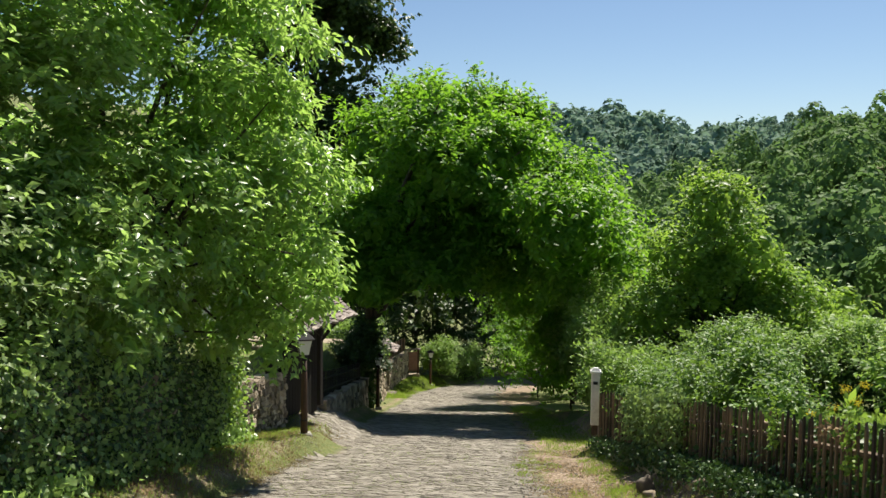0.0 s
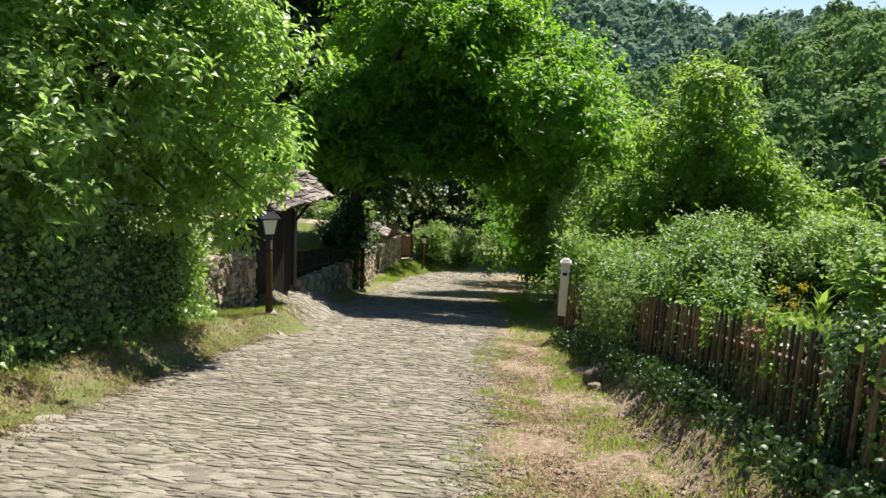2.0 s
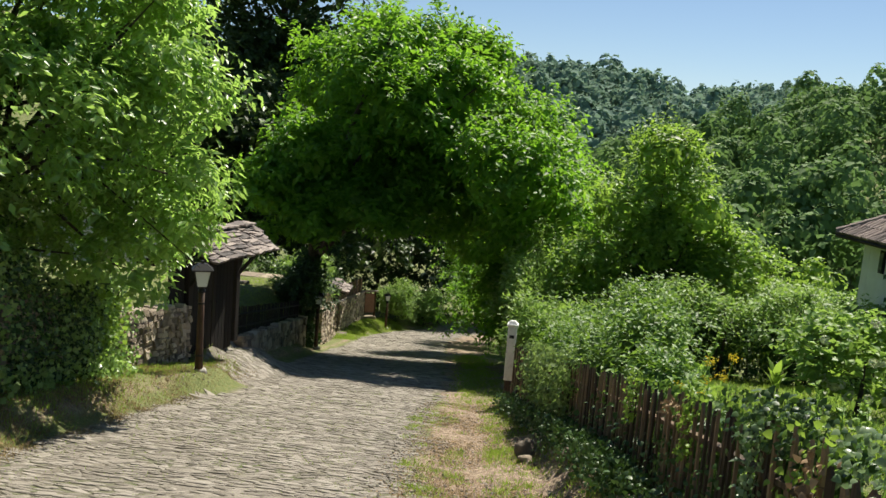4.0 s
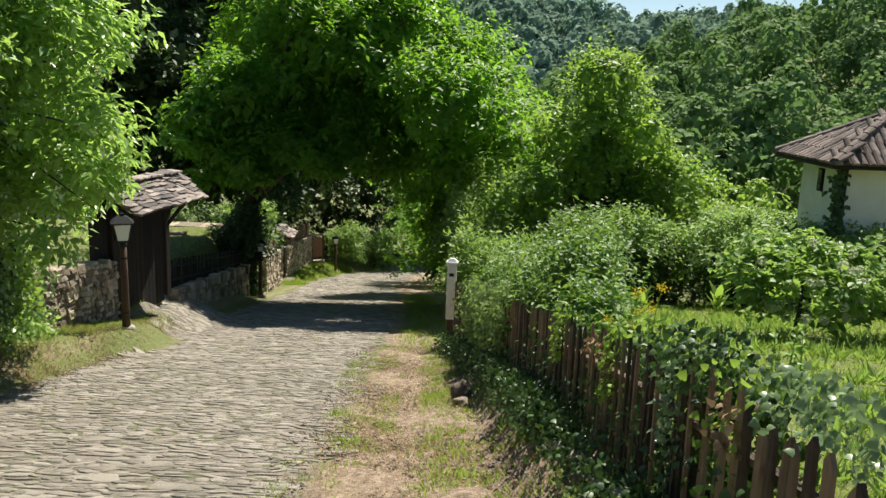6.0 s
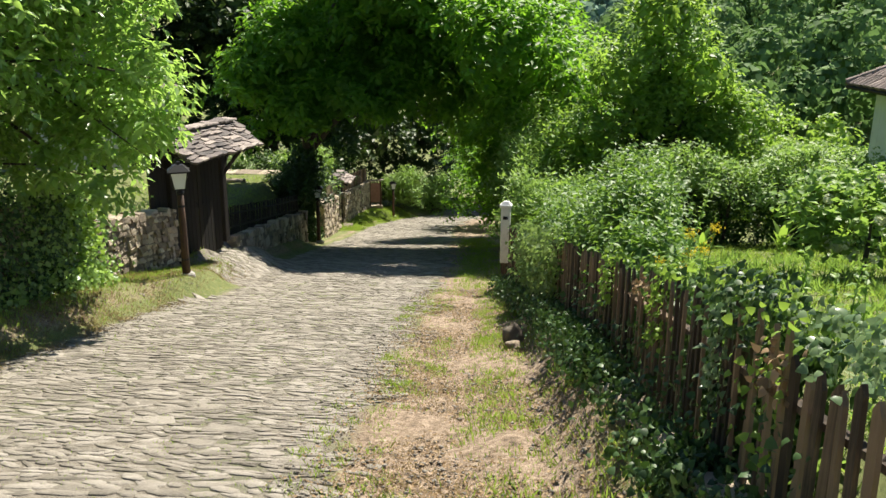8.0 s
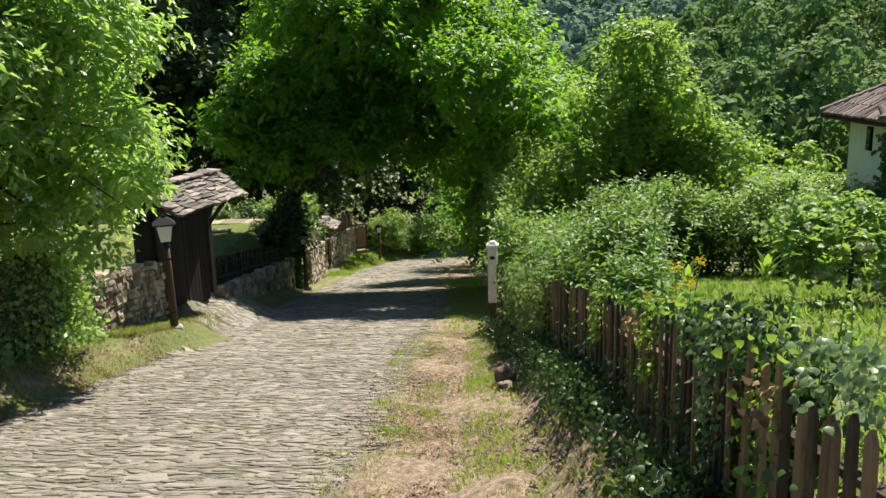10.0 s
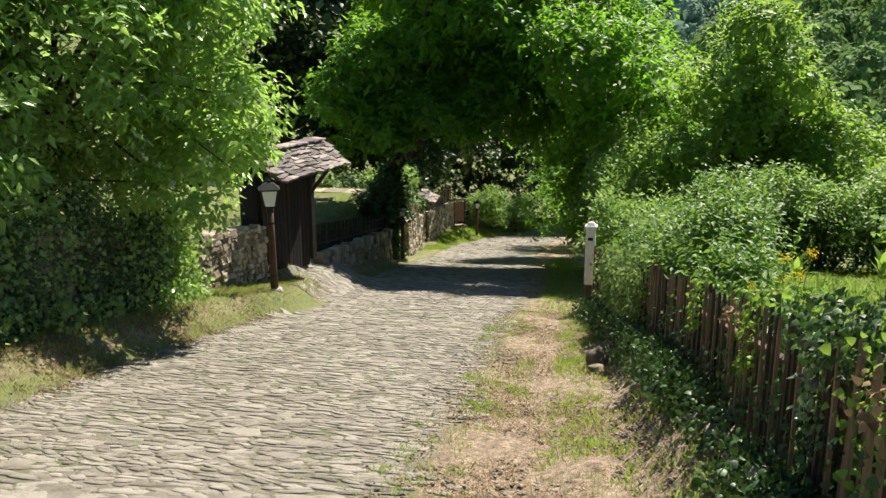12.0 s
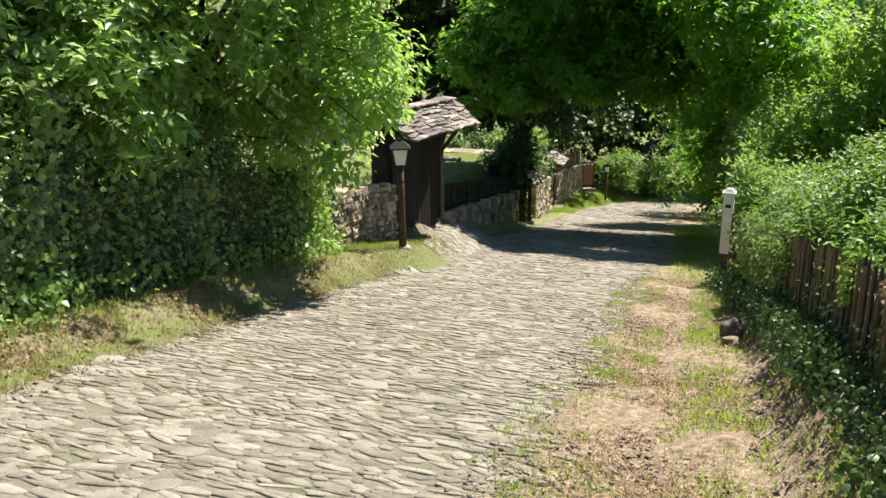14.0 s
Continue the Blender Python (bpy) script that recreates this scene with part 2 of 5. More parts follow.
def lumpy(d, seed, f=2.2):
    s = np.sin(d[:, 0] * f * 2.1 + seed) * np.sin(d[:, 1] * f * 1.9 + seed * 1.7) + np.sin(d[:, 2] * f * 2.6 + seed * 0.6) * np.sin((d[:, 0] + d[:, 1]) * f * 1.3 + seed)
    return 0.5 * s


def spray(rng, lobes, twigs, per, leaf, twig_len, droop=0.25, deep=0.2, floor=None, hole=0.55, lump=0.22, wide=0.5, upturn=0.6, pads=7):
    """Places for leaves: each lobe (cx, cy, cz, rx, ry, rz) bears layered boughs, each bough a drooping spray of twigs with leaves along it. Returns what leaf_mesh takes."""
    lobes = np.array(lobes, float)
    area = (lobes[:, 3] * lobes[:, 4] + lobes[:, 4] * lobes[:, 5] + lobes[:, 3] * lobes[:, 5])
    pick = rng.choice(len(lobes), size=twigs, p=area / area.sum())
    bd = ball(rng, len(lobes) * pads).reshape(len(lobes), pads, 3)
    bd[..., 2] = np.where(bd[..., 2] < -0.55, -bd[..., 2], bd[..., 2])
    br = 0.50 + 0.40 * rng.random((len(lobes), pads))
    bs = (0.13 + 0.16 * rng.random((len(lobes), pads))) * (1 + 0.6 * lump)
    own = rng.integers(0, pads, twigs)
    d, c, r = bd[pick, own], lobes[pick, :3], lobes[pick, 3:]
    size = bs[pick, own][:, None] * r
    n = unit(d * 0.7 + np.array([0, 0, 0.8]))
    o = rng.normal(size=(twigs, 3))
    o -= n * (o * n).sum(1, keepdims=True) * 0.68
    o *= np.minimum(1, 1.9 / np.linalg.norm(o, axis=1, keepdims=True))
    reach = np.linalg.norm(o, axis=1)
    p = c + d * r * br[pick, own][:, None] + o * size
    p[:, 2] -= 0.16 * size[:, 2] * reach ** 2
    shoot = rng.random(twigs) < 0.07
    p[shoot] += (d * r * (0.15 + 0.3 * rng.random((twigs, 1))))[shoot]
    loose = rng.random(twigs) < 0.14
    ld = ball(rng, twigs)
    p[loose] = (c + ld * r * (0.6 + 0.4 * rng.random((twigs, 1))))[loose]
    out = unit(d + 0.7 * o / np.maximum(reach, 0.3)[:, None])
    keep = np.ones(twigs, bool)
    for k, lb in enumerate(lobes):
        keep &= (np.linalg.norm((p - lb[:3]) / lb[3:], axis=1) > hole) | (pick == k)
    if floor is not None:
        keep &= p[:, 2] > floor(p[:, 0], p[:, 1])
    p, out, n = p[keep], out[keep], n[keep]
    t = len(p)
    along = unit(out + 0.55 * rng.normal(size=(t, 3)) + np.array([0, 0, 0.15 - droop]))
    s = (np.arange(per) + rng.random((t, per))) / per
    flip = np.where(np.arange(per) % 2, 1.0, -1.0)[None, :, None]
    lay = unit(np.cross(along, np.array([0, 0, 1.0]) + 0.3 * rng.normal(size=(t, 3))))
    base = p[:, None] + along[:, None] * (s[..., None] * twig_len) + 0.10 * twig_len * rng.normal(size=(t, per, 3))
    tip = along[:, None] * 0.5 + lay[:, None] * flip * 0.9 + 0.35 * rng.normal(size=(t, per, 3)) - np.array([0, 0, droop])
    nor = n[:, None] * 0.7 + np.array([0, 0, upturn]) + 0.45 * rng.normal(size=(t, per, 3))
    ln = leaf * (0.65 + 0.6 * rng.random((t, per)))
    return base.reshape(-1, 3), tip.reshape(-1, 3), nor.reshape(-1, 3), ln.ravel(), ln.ravel() * wide


# ---- the lie of the land ----
def sstep(a, b, v):
    t = np.clip((np.asarray(v, float) - a) / (b - a), 0, 1)
    return t * t * (3 - 2 * t)


def road_z(y):
    y = np.asarray(y, float)
    return np.interp(y, [-300, -40, 6.2, 35, 52, 120, 200, 900], [18, 10.1, -1.422, -7.47, -10.6, -17, -19, -19])


def road_mid(y):
    """The road's middle and half width; it bends to the right at its lower end."""
    y = np.asarray(y, float)
    return np.interp(y, [-20, 6, 15, 30, 42, 48, 54, 62], [-1.2, -1.05, -0.70, -0.45, -0.25, 0.8, 2.9, 8.5]), np.interp(y, [-20, 7, 30, 52, 62], [2.1, 2.08, 2.15, 1.85, 1.8])


def hills(x, y):
    r = np.hypot(x, y)
    az = np.degrees(np.arctan2(x, y))
    ec = np.interp(az, [-180, -90, -30, 4, 12, 18, 22, 27, 40, 80, 180], [6, 7, 5, -6, -4.0, -1.3, 0.3, 2.0, 4.4, 6, 6])
    ea = np.interp(az, [-180, -60, 0, 7, 11, 17.5, 21, 40, 180], [3, 7, 4.0, 3.2, 2.9, 1.9, 1.2, 1, 3])
    eb = np.interp(az, [-180, 12, 17, 20, 22, 25, 32, 180], [2, 2.0, 2.8, 3.5, 3.8, 3.4, 3.1, 2])
    zc = -18 + (18 + 1.7 + 205 * np.tan(np.radians(ec))) * sstep(85, 205, r) * (1 - 0.5 * sstep(205, 330, r))
    za = -19 + (19 + 1.7 + 390 * np.tan(np.radians(ea))) * sstep(170, 390, r) * (1 - 0.5 * sstep(390, 600, r))
    zb = -19 + (19 + 1.7 + 720 * np.tan(np.radians(eb))) * sstep(430, 720, r)
    return np.maximum(np.maximum(zc, za), zb)


def verge_in(y):
    """How far the turf reaches in over the paving round the lamp."""
    return 0.5 * sstep(14.4, 15.8, y) * (1 - sstep(17.0, 18.0, y))


def ground_z(x, y):
    x, y = np.asarray(x, float), np.asarray(y, float)
    mid, half = road_mid(y)
    base = road_z(y)
    near = 1 - sstep(52, 64, y)
    left, right = mid - half - x, x - mid - half
    z = base.copy() if base.shape else base
    # verge on the left rises to the wall's foot; behind it the gardens are higher
    z = z + near * 0.34 * sstep(0.02, 0.65, left + verge_in(y)) * sstep(2, 9, y) * (1 - sstep(27, 31, y))
    z = z + near * 0.8 * sstep(-0.2, 0.5, -4.75 - x) * (1 - sstep(15.0, 17.0, y))
    terrace = -3.50 - (0.18 - 0.11 * sstep(0.1, 1.0, -3.7 - x)) * np.maximum(y - 20, 0)
    on = sstep(-0.12, 0.12, -3.50 - x) * sstep(17.9, 18.4, y) * (1 - sstep(33.2, 33.8, y))
    apron = sstep(-2.75 + 1.15 * sstep(17.6, 20.2, y), -3.5, x) * sstep(16.6, 19.2, y) * (1 - sstep(19.9, 23.6, y))
    z = z + on * (terrace - z)
    z = z + apron * (1 - on) * (-3.61 - 0.095 * (y - 18) - z)
    z = z + near * 1.3 * sstep(0.0, 0.25, -3.75 - x) * sstep(33.6, 34.2, y)
    z = z + near * 0.55 * sstep(0.0, 1.3, left) * sstep(38, 46, y)
    # the strip on the right, the bank under the fence and the higher garden
    z = z + near * (0.10 * sstep(0.7, 1.5, right) + 0.42 * sstep(1.45, 1.95, right)) * (1 - sstep(20, 26, y))
    z = z + near * 0.30 * sstep(0.1, 0.6, x - 3.25) * (1 - sstep(24, 34, y))
    z = z - 0.10 * np.clip(x - 14, 0, 60) * near
    far = sstep(60, 110, np.hypot(x, y))
    return z * (1 - far) + np.maximum(hills(x, y), -19) * far


def axis_lines(parts):
    return np.concatenate([np.arange(a, b, s) for a, b, s in parts])


GX = axis_lines([(-900, -300, 60), (-300, -60, 12), (-60, -14, 2.5), (-14, -6, 0.5), (-6, 6, 0.15), (6, 16, 0.4), (16, 60, 2.5), (60, 300, 10), (300, 901, 40)])
GY = axis_lines([(-300, -30, 20), (-30, 2, 1.5), (2, 30, 0.2), (30, 58, 0.4), (58, 120, 3), (120, 420, 10), (420, 1101, 40)])


def build_ground():
    X, Y = np.meshgrid(GX, GY)
    Z = ground_z(X, Y)
    mid, half = road_mid(Y)
    on_road = (1 - sstep(half - 0.12, half + 0.1, np.abs(X - mid))) * (Y < 62)
    on_road = on_road * sstep(-0.1, 0.12, X - mid + half - verge_in(Y))
    on_road = np.maximum(on_road, sstep(-3.75, -3.6, X) * (1 - sstep(-2.6, -2.4, X)) * sstep(17.3, 17.7, Y) * (1 - sstep(22, 23, Y)))
    rough = 0.022 * np.sin(X * 5.3 + 2 * np.sin(Y * 3.1)) * np.sin(Y * 4.7 + X) + 0.02 * np.sin(X * 1.7 + Y * 2.3)
    Z = Z + rough * (1 - on_road) - 0.002 * on_road
    nx, ny = len(GX), len(GY)
    idx = np.arange(nx * ny).reshape(ny, nx)
    faces = np.stack([idx[:-1, :-1], idx[:-1, 1:], idx[1:, 1:], idx[1:, :-1]], -1).reshape(-1, 4)
    me = np_mesh("ground", np.stack([X, Y, Z], -1).reshape(-1, 3), faces, None)
    me.polygons.foreach_set("use_smooth", np.ones(len(faces), bool))
    # how much grass grows where: none on the trodden strip, thick in the gardens
    strip = sstep(0.0, 0.15, X - mid - half) * (1 - sstep(1.75, 2.2, X - mid - half + 0.2 * np.sin(Y * 1.3)))
    grass = 1 - 0.85 * strip - 0.75 * on_road
    verge = sstep(0, 0.35, mid - half - X) * (1 - sstep(0.3, 1.0, mid - half - X))
    grass = grass - 0.6 * verge
    cover = me.color_attributes.new("grass_cover", "FLOAT_COLOR", "POINT")
    g = np.clip(grass, 0, 1).ravel()
    cover.data.foreach_set("color", np.stack([g, on_road.ravel(), g, np.ones_like(g)], -1).astype(np.float32).ravel())
    m, nt, bsdf = nodes_of("earth_and_turf")
    pos = place_of(nt)
    at = nt.nodes.new("ShaderNodeAttribute")
    at.attribute_name = "grass_cover"
    sep = nt.nodes.new("ShaderNodeSeparateColor")
    nt.links.new(at.outputs["Color"], sep.inputs[0])
    n1, n2, n3 = noise_node(nt, 0.9, 8, 0.6, pos), noise_node(nt, 11, 8, 0.75, pos), noise_node(nt, 75, 4, 0.75, pos)
    dirt = ramp_node(nt, math_node(nt, "ADD", math_node(nt, "MULTIPLY", n2, 0.6), math_node(nt, "MULTIPLY", n3, 0.4)), [(0.40, (0.075, 0.052, 0.033)), (0.5, (0.25, 0.182, 0.122)), (0.60, (0.46, 0.36, 0.27))])
    sand = ramp_node(nt, math_node(nt, "ADD", math_node(nt, "MULTIPLY", n2, 0.5), math_node(nt, "MULTIPLY", n3, 0.5)), [(0.3, (0.11, 0.096, 0.072)), (0.5, (0.205, 0.180, 0.142)), (0.7, (0.31, 0.278, 0.225))])
    turf = ramp_node(nt, n2, [(0.25, (0.05, 0.075, 0.02)), (0.55, (0.15, 0.17, 0.05)), (0.8, (0.27, 0.24, 0.10))])
    f = math_node(nt, "ADD", sep.outputs[0], math_node(nt, "MULTIPLY", math_node(nt, "SUBTRACT", n2, 0.5), 0.9))
    f = math_node(nt, "ADD", f, math_node(nt, "MULTIPLY", math_node(nt, "SUBTRACT", n1, 0.5), 0.8))
    ff = nt.nodes.new("ShaderNodeMapRange")
    ff.inputs["From Min"].default_value, ff.inputs["From Max"].default_value = 0.3, 0.65
    nt.links.new(f, ff.inputs["Value"])
    col = mix_node(nt, ff.outputs["Result"], dirt, turf)
    moss = nt.nodes.new("ShaderNodeMapRange")
    moss.inputs["From Min"].default_value, moss.inputs["From Max"].default_value = 0.50, 0.66
    nt.links.new(math_node(nt, "ADD", math_node(nt, "MULTIPLY", n1, 0.75), math_node(nt, "MULTIPLY", n2, 0.27)), moss.inputs["Value"])
    sand = mix_node(nt, moss.outputs["Result"], sand, (0.085, 0.105, 0.035))
    col = mix_node(nt, sep.outputs[1], col, sand)
    nt.links.new(col, bsdf.inputs["Base Color"])
    bsdf.inputs["Roughness"].default_value = 0.95
    bump_node(nt, bsdf, math_node(nt, "ADD", n2, n3), 0.7, 0.03)
    me.materials.append(m)
    return tagged(put("ground", me), "sloping earth ground with dry turf and gardens", "ground", kind="structure")


GROUND = build_ground()


# ---- trees and shrubs ----
def tree(name, at, height, lobes, mat, label, seed, twigs, per=8, leaf=0.16, twig_len=0.45, droop=0.25, wide=0.5, trunk_r=0.2, category="tree", limbs=True, hole=0.55, lump=0.22, deep=0.2, floor=None, bark=None, upturn=0.6, lean=(0, 0), group="", core=True, fork=2, pads=7):
    """A tapered trunk, limbs that reach into the lobes, and a crown of separate leaves. Lobes are given from the tree's foot."""
    rng = np.random.default_rng(seed)
    t = thing(name, at, label, category, group)
    top = Vector((lean[0], lean[1], height * 0.62))
    pts = [Vector((0.06 * math.sin(k * 2.1 + seed) * k / 5, 0.06 * math.cos(k * 1.7 + seed) * k / 5, -0.25)) + top * (k / 6) for k in range(7)]
    radii = [trunk_r * (1.25 if k == 0 else 1 - 0.10 * k) for k in range(7)]
    part("trunk", bm_tube(pts, radii, 10), bark or M_BARK, t, smooth=True)
    if limbs:
        for k, lb in enumerate(lobes):
            a = pts[fork + k % (6 - fork)]
            c = Vector(lb[:3]) + Vector((0, 0, -0.2 * lb[5]))
            m = a.lerp(c, 0.5) + Vector((0, 0, 0.12 * (c - a).length))
            part("limb", bm_tube([a, a.lerp(m, 0.6), m.lerp(c, 0.4), c, c + (c - m) * 0.5], [trunk_r * q * min(1.0, lb[3] / 1.5) for q in (0.45, 0.36, 0.27, 0.18, 0.05)], 6), bark or M_BARK, t, smooth=True)
    leaves = spray(rng, lobes, twigs, per, leaf, twig_len, droop, deep, floor, hole, lump, wide, upturn, pads)
    if core:
        # oversized inner leaves, added to block light and darken each lobe's inside
        L = np.array(lobes, float)
        n = twigs * per // 14
        k, d = rng.integers(0, len(L), n), ball(rng, n)
        ln = leaf * (1.5 + 0.8 * rng.random(n))
        inner = (L[k, :3] + d * L[k, 3:] * (0.45 + 0.25 * rng.random((n, 1))), np.cross(d, ball(rng, n)), d + 0.3 * ball(rng, n), ln, ln * max(wide, 0.6))
        leaves = [np.concatenate([np.asarray(a), np.asarray(b)]) for a, b in zip(leaves, inner)]
    put("crown", leaf_mesh("crown", *leaves, mat), t)
    return t


def gz(x, y):
    return float(ground_z(x, y))


def lobes_round(rng, n, r, h0, h1, size):
    """Lobes spread round an upright axis."""
    out = []
    for k in range(n):
        a, f = 2.4 * k + rng.random(), (k + 0.5) / n
        q = r * (0.45 + 0.55 * math.sin(math.pi * min(1, 0.25 + 0.7 * f)))
        out.append((q * math.cos(a) * 0.75, q * math.sin(a) * 0.75, h0 + (h1 - h0) * f, *(size * (0.8 + 0.4 * rng.random()) * np.array([1, 1, 0.85]))))
    return out

# trees over the lane
tree("walnut_tree", (-3.42, 31.0, gz(-3.2, 31.0) - 0.2), 9, [(0.6, -4.6, 5.5, 1.5, 1.5, 1.0), (-0.5, -4.3, 6.3, 1.3, 1.4, 1.1), (1.9, -4.6, 6.0, 1.4, 1.4, 1.0), (0.3, -4.4, 7.3, 1.6, 1.6, 1.3), (1.2, -0.6, 7.6, 2.0, 2.3, 1.9), (0.6, 0.6, 9.8, 2.2, 2.3, 2.2), (2.7, 0.9, 7.4, 2.3, 2.4, 2.0), (3.5, -0.8, 8.4, 2.6, 2.7, 2.3), (2.5, 1.8, 10.9, 2.4, 2.4, 2.3), (4.2, 0.8, 10.8, 2.3, 2.4, 2.1), (3.4, -2.6, 6.5, 2.0, 2.2, 1.5), (4.4, -2.2, 7.6, 2.1, 2.3, 1.8), (4.3, -4.4, 9.3, 1.7, 1.7, 1.8), (3.2, -4.9, 9.0, 1.4, 1.5, 1.5), (2.2, -3.6, 10.4, 1.5, 1.6, 1.5)],
     L_CHESTNUT, "large leafy walnut tree arching over the cobbled lane", 11, 7000, 9, 0.24, 0.6, 0.4, 0.5, 0.36, hole=0.5, lump=0.3, fork=4)
tree("walnut_tree", (4.9, 29.8, gz(4.9, 29.8) - 0.2), 9, [(-1.4, 0.2, 7.4, 2.5, 2.7, 2.2), (-2.2, -0.6, 6.2, 2.1, 2.4, 1.9), (-0.3, -0.8, 5.2, 2.1, 2.4, 2.2), (-2.7, 0.6, 9.3, 2.0, 2.2, 1.8), (0.0, 0.5, 6.6, 1.9, 2.2, 1.8), (0.0, -0.9, 3.0, 1.8, 2.0, 2.2), (-1.0, -3.0, 6.2, 1.9, 2.2, 1.8), (-1.8, -5.2, 6.9, 1.9, 2.0, 1.5)],
     L_CHESTNUT, "bright green walnut tree beside the lane", 12, 5000, 9, 0.22, 0.6, 0.4, 0.5, 0.26, hole=0.5, lump=0.3)
tree("walnut_tree", (5.2, 37.0, gz(5.2, 37.0) - 0.2), 9, [(-1.2, 0.2, 7.0, 2.8, 3.0, 2.4), (-2.4, -0.6, 5.6, 2.2, 2.4, 2.0), (0.3, -0.8, 4.6, 2.2, 2.4, 2.6), (-1.6, 0.6, 8.6, 2.2, 2.4, 1.8)],
     L_CHESTNUT, "leafy walnut tree further down the lane", 22, 2200, 9, 0.24, 0.6, 0.35, 0.5, 0.24, hole=0.5, lump=0.3)
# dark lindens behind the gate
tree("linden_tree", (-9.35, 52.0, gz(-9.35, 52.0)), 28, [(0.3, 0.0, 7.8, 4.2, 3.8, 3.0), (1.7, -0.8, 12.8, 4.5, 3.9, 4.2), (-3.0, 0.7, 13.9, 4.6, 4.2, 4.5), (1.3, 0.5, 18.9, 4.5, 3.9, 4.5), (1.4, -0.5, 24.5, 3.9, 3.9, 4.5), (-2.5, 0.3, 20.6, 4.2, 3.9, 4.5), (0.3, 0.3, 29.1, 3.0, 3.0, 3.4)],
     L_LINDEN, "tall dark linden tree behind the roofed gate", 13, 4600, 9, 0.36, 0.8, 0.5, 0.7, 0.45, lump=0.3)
# the overgrown bank on the left
tree("young_walnut", (-5.2, 12.6, gz(-5.2, 12.6)), 6, [(0.9, 0.2, 3.0, 1.9, 2.0, 1.4), (1.3, 1.4, 4.5, 1.6, 1.6, 1.3), (-0.2, -0.8, 4.9, 1.9, 2.0, 1.5), (1.2, 0.0, 5.9, 1.7, 1.8, 1.3), (0.8, 1.6, 6.8, 1.6, 1.5, 1.2), (0.9, -1.4, 3.2, 1.3, 1.5, 1.2), (0.6, -2.0, 6.4, 1.6, 1.6, 1.3), (0.7, 1.0, 2.0, 1.3, 1.5, 0.8), (1.9, 0.3, 4.4, 1.3, 1.3, 1.0), (2.6, 0.5, 3.3, 0.85, 0.85, 0.55), (2.75, 0.4, 2.4, 0.75, 0.8, 0.55), (2.5, 0.3, 1.6, 0.65, 0.7, 0.5), (2.2, 0.2, 1.0, 0.55, 0.6, 0.4), (1.5, 1.3, 2.3, 1.1, 1.0, 0.9), (1.4, 0.7, 1.3, 1.0, 1.0, 0.7), (0.4, 1.6, 3.4, 1.3, 1.2, 1.0), (0.2, 0.8, 1.6, 1.1, 1.2, 0.9), (0.9, -2.4, 2.2, 0.9, 1.2, 0.8)],
     L_WALNUT, "young walnut tree with long drooping leaves above the ivy wall", 15, 5600, 11, 0.16, 0.42, 0.5, 0.42, 0.13, hole=0.5, lump=0.2, core=False, upturn=0.3)
tree("elder_bush", (-5.85, 8.6, gz(-5.85, 8.6)), 6, [(0.4, 0.2, 1.9, 1.6, 2.0, 1.3), (0.2, 1.6, 3.4, 1.8, 1.8, 1.4), (0.0, -1.0, 3.8, 1.8, 2.0, 1.4), (0.1, 0.4, 5.1, 1.5, 1.5, 1.0), (0.5, 2.4, 1.8, 1.2, 1.5, 1.2), (-0.7, 2.4, 5.4, 1.0, 1.1, 0.9), (-0.3, -1.4, 5.6, 1.3, 1.4, 1.0), (0.75, 0.6, 1.3, 0.9, 1.4, 0.8), (0.75, 3.0, 1.2, 0.9, 1.3, 0.8), (0.8, -1.4, 1.9, 0.8, 1.2, 0.8)],
     L_ELDER, "dense elder bush hanging over the overgrown wall", 16, 4800, 10, 0.14, 0.36, 0.3, 0.5, 0.12, category="bush", hole=0.5, lump=0.2, core=False, upturn=0.25)
tree("bramble_bush", (-5.2, 6.3, gz(-5.2, 6.3)), 3, [(0.3, 0.0, 0.9, 0.9, 1.5, 0.9), (0.1, 1.2, 1.6, 1.0, 1.3, 0.9), (-0.1, -1.2, 2.2, 1.1, 1.4, 1.0), (-0.2, 0.3, 3.0, 1.0, 1.3, 0.8), (-0.1, -2.6, 1.4, 1.0, 1.3, 1.1)],
     L_BRAMBLE, "pale-leaved bramble thicket on the bank", 17, 2600, 10, 0.10, 0.34, 0.3, 0.6, 0.05, category="bush", hole=0.5, lump=0.4, pads=10)
# shrubs on the right behind the fence
tree("bramble_bush", (3.8, 11.0, gz(3.8, 11.0)), 1.5, [(-0.12, -1.7, 0.75, 0.38, 0.7, 0.45), (0.0, -0.4, 0.55, 0.5, 0.8, 0.6), (0.2, 1.0, 0.35, 0.65, 0.9, 0.65), (0.3, 2.4, 0.0, 0.7, 1.0, 0.7), (0.2, 3.8, -0.35, 0.65, 1.0, 0.65), (-0.1, 5.0, -0.65, 0.5, 0.8, 0.55), (0.1, -0.2, 1.0, 0.4, 0.6, 0.4), (0.5, 1.8, 0.7, 0.5, 0.8, 0.5)],
     L_THICKET, "tangled bramble bush leaning over the picket fence", 18, 2600, 9, 0.08, 0.3, 0.15, 0.5, 0.04, category="bush", hole=0.3, lump=0.6, pads=12)
tree("willow_shrub", (3.7, 19.9, gz(3.7, 19.9)), 2.4, [(0, 0, 0.8, 0.7, 1.1, 0.9), (0.0, 2.0, 1.0, 0.8, 1.4, 1.1), (0.3, 4.4, 1.3, 0.9, 1.6, 1.4), (0.7, -1.4, 0.9, 0.7, 1.0, 0.9), (-0.35, -0.6, 0.45, 0.4, 0.7, 0.5)],
     L_PALE, "feathery light green roadside shrub beside the white post", 19, 1900, 9, 0.13, 0.40, -0.2, 0.36, 0.04, category="bush", hole=0.4, lump=0.4, pads=12)
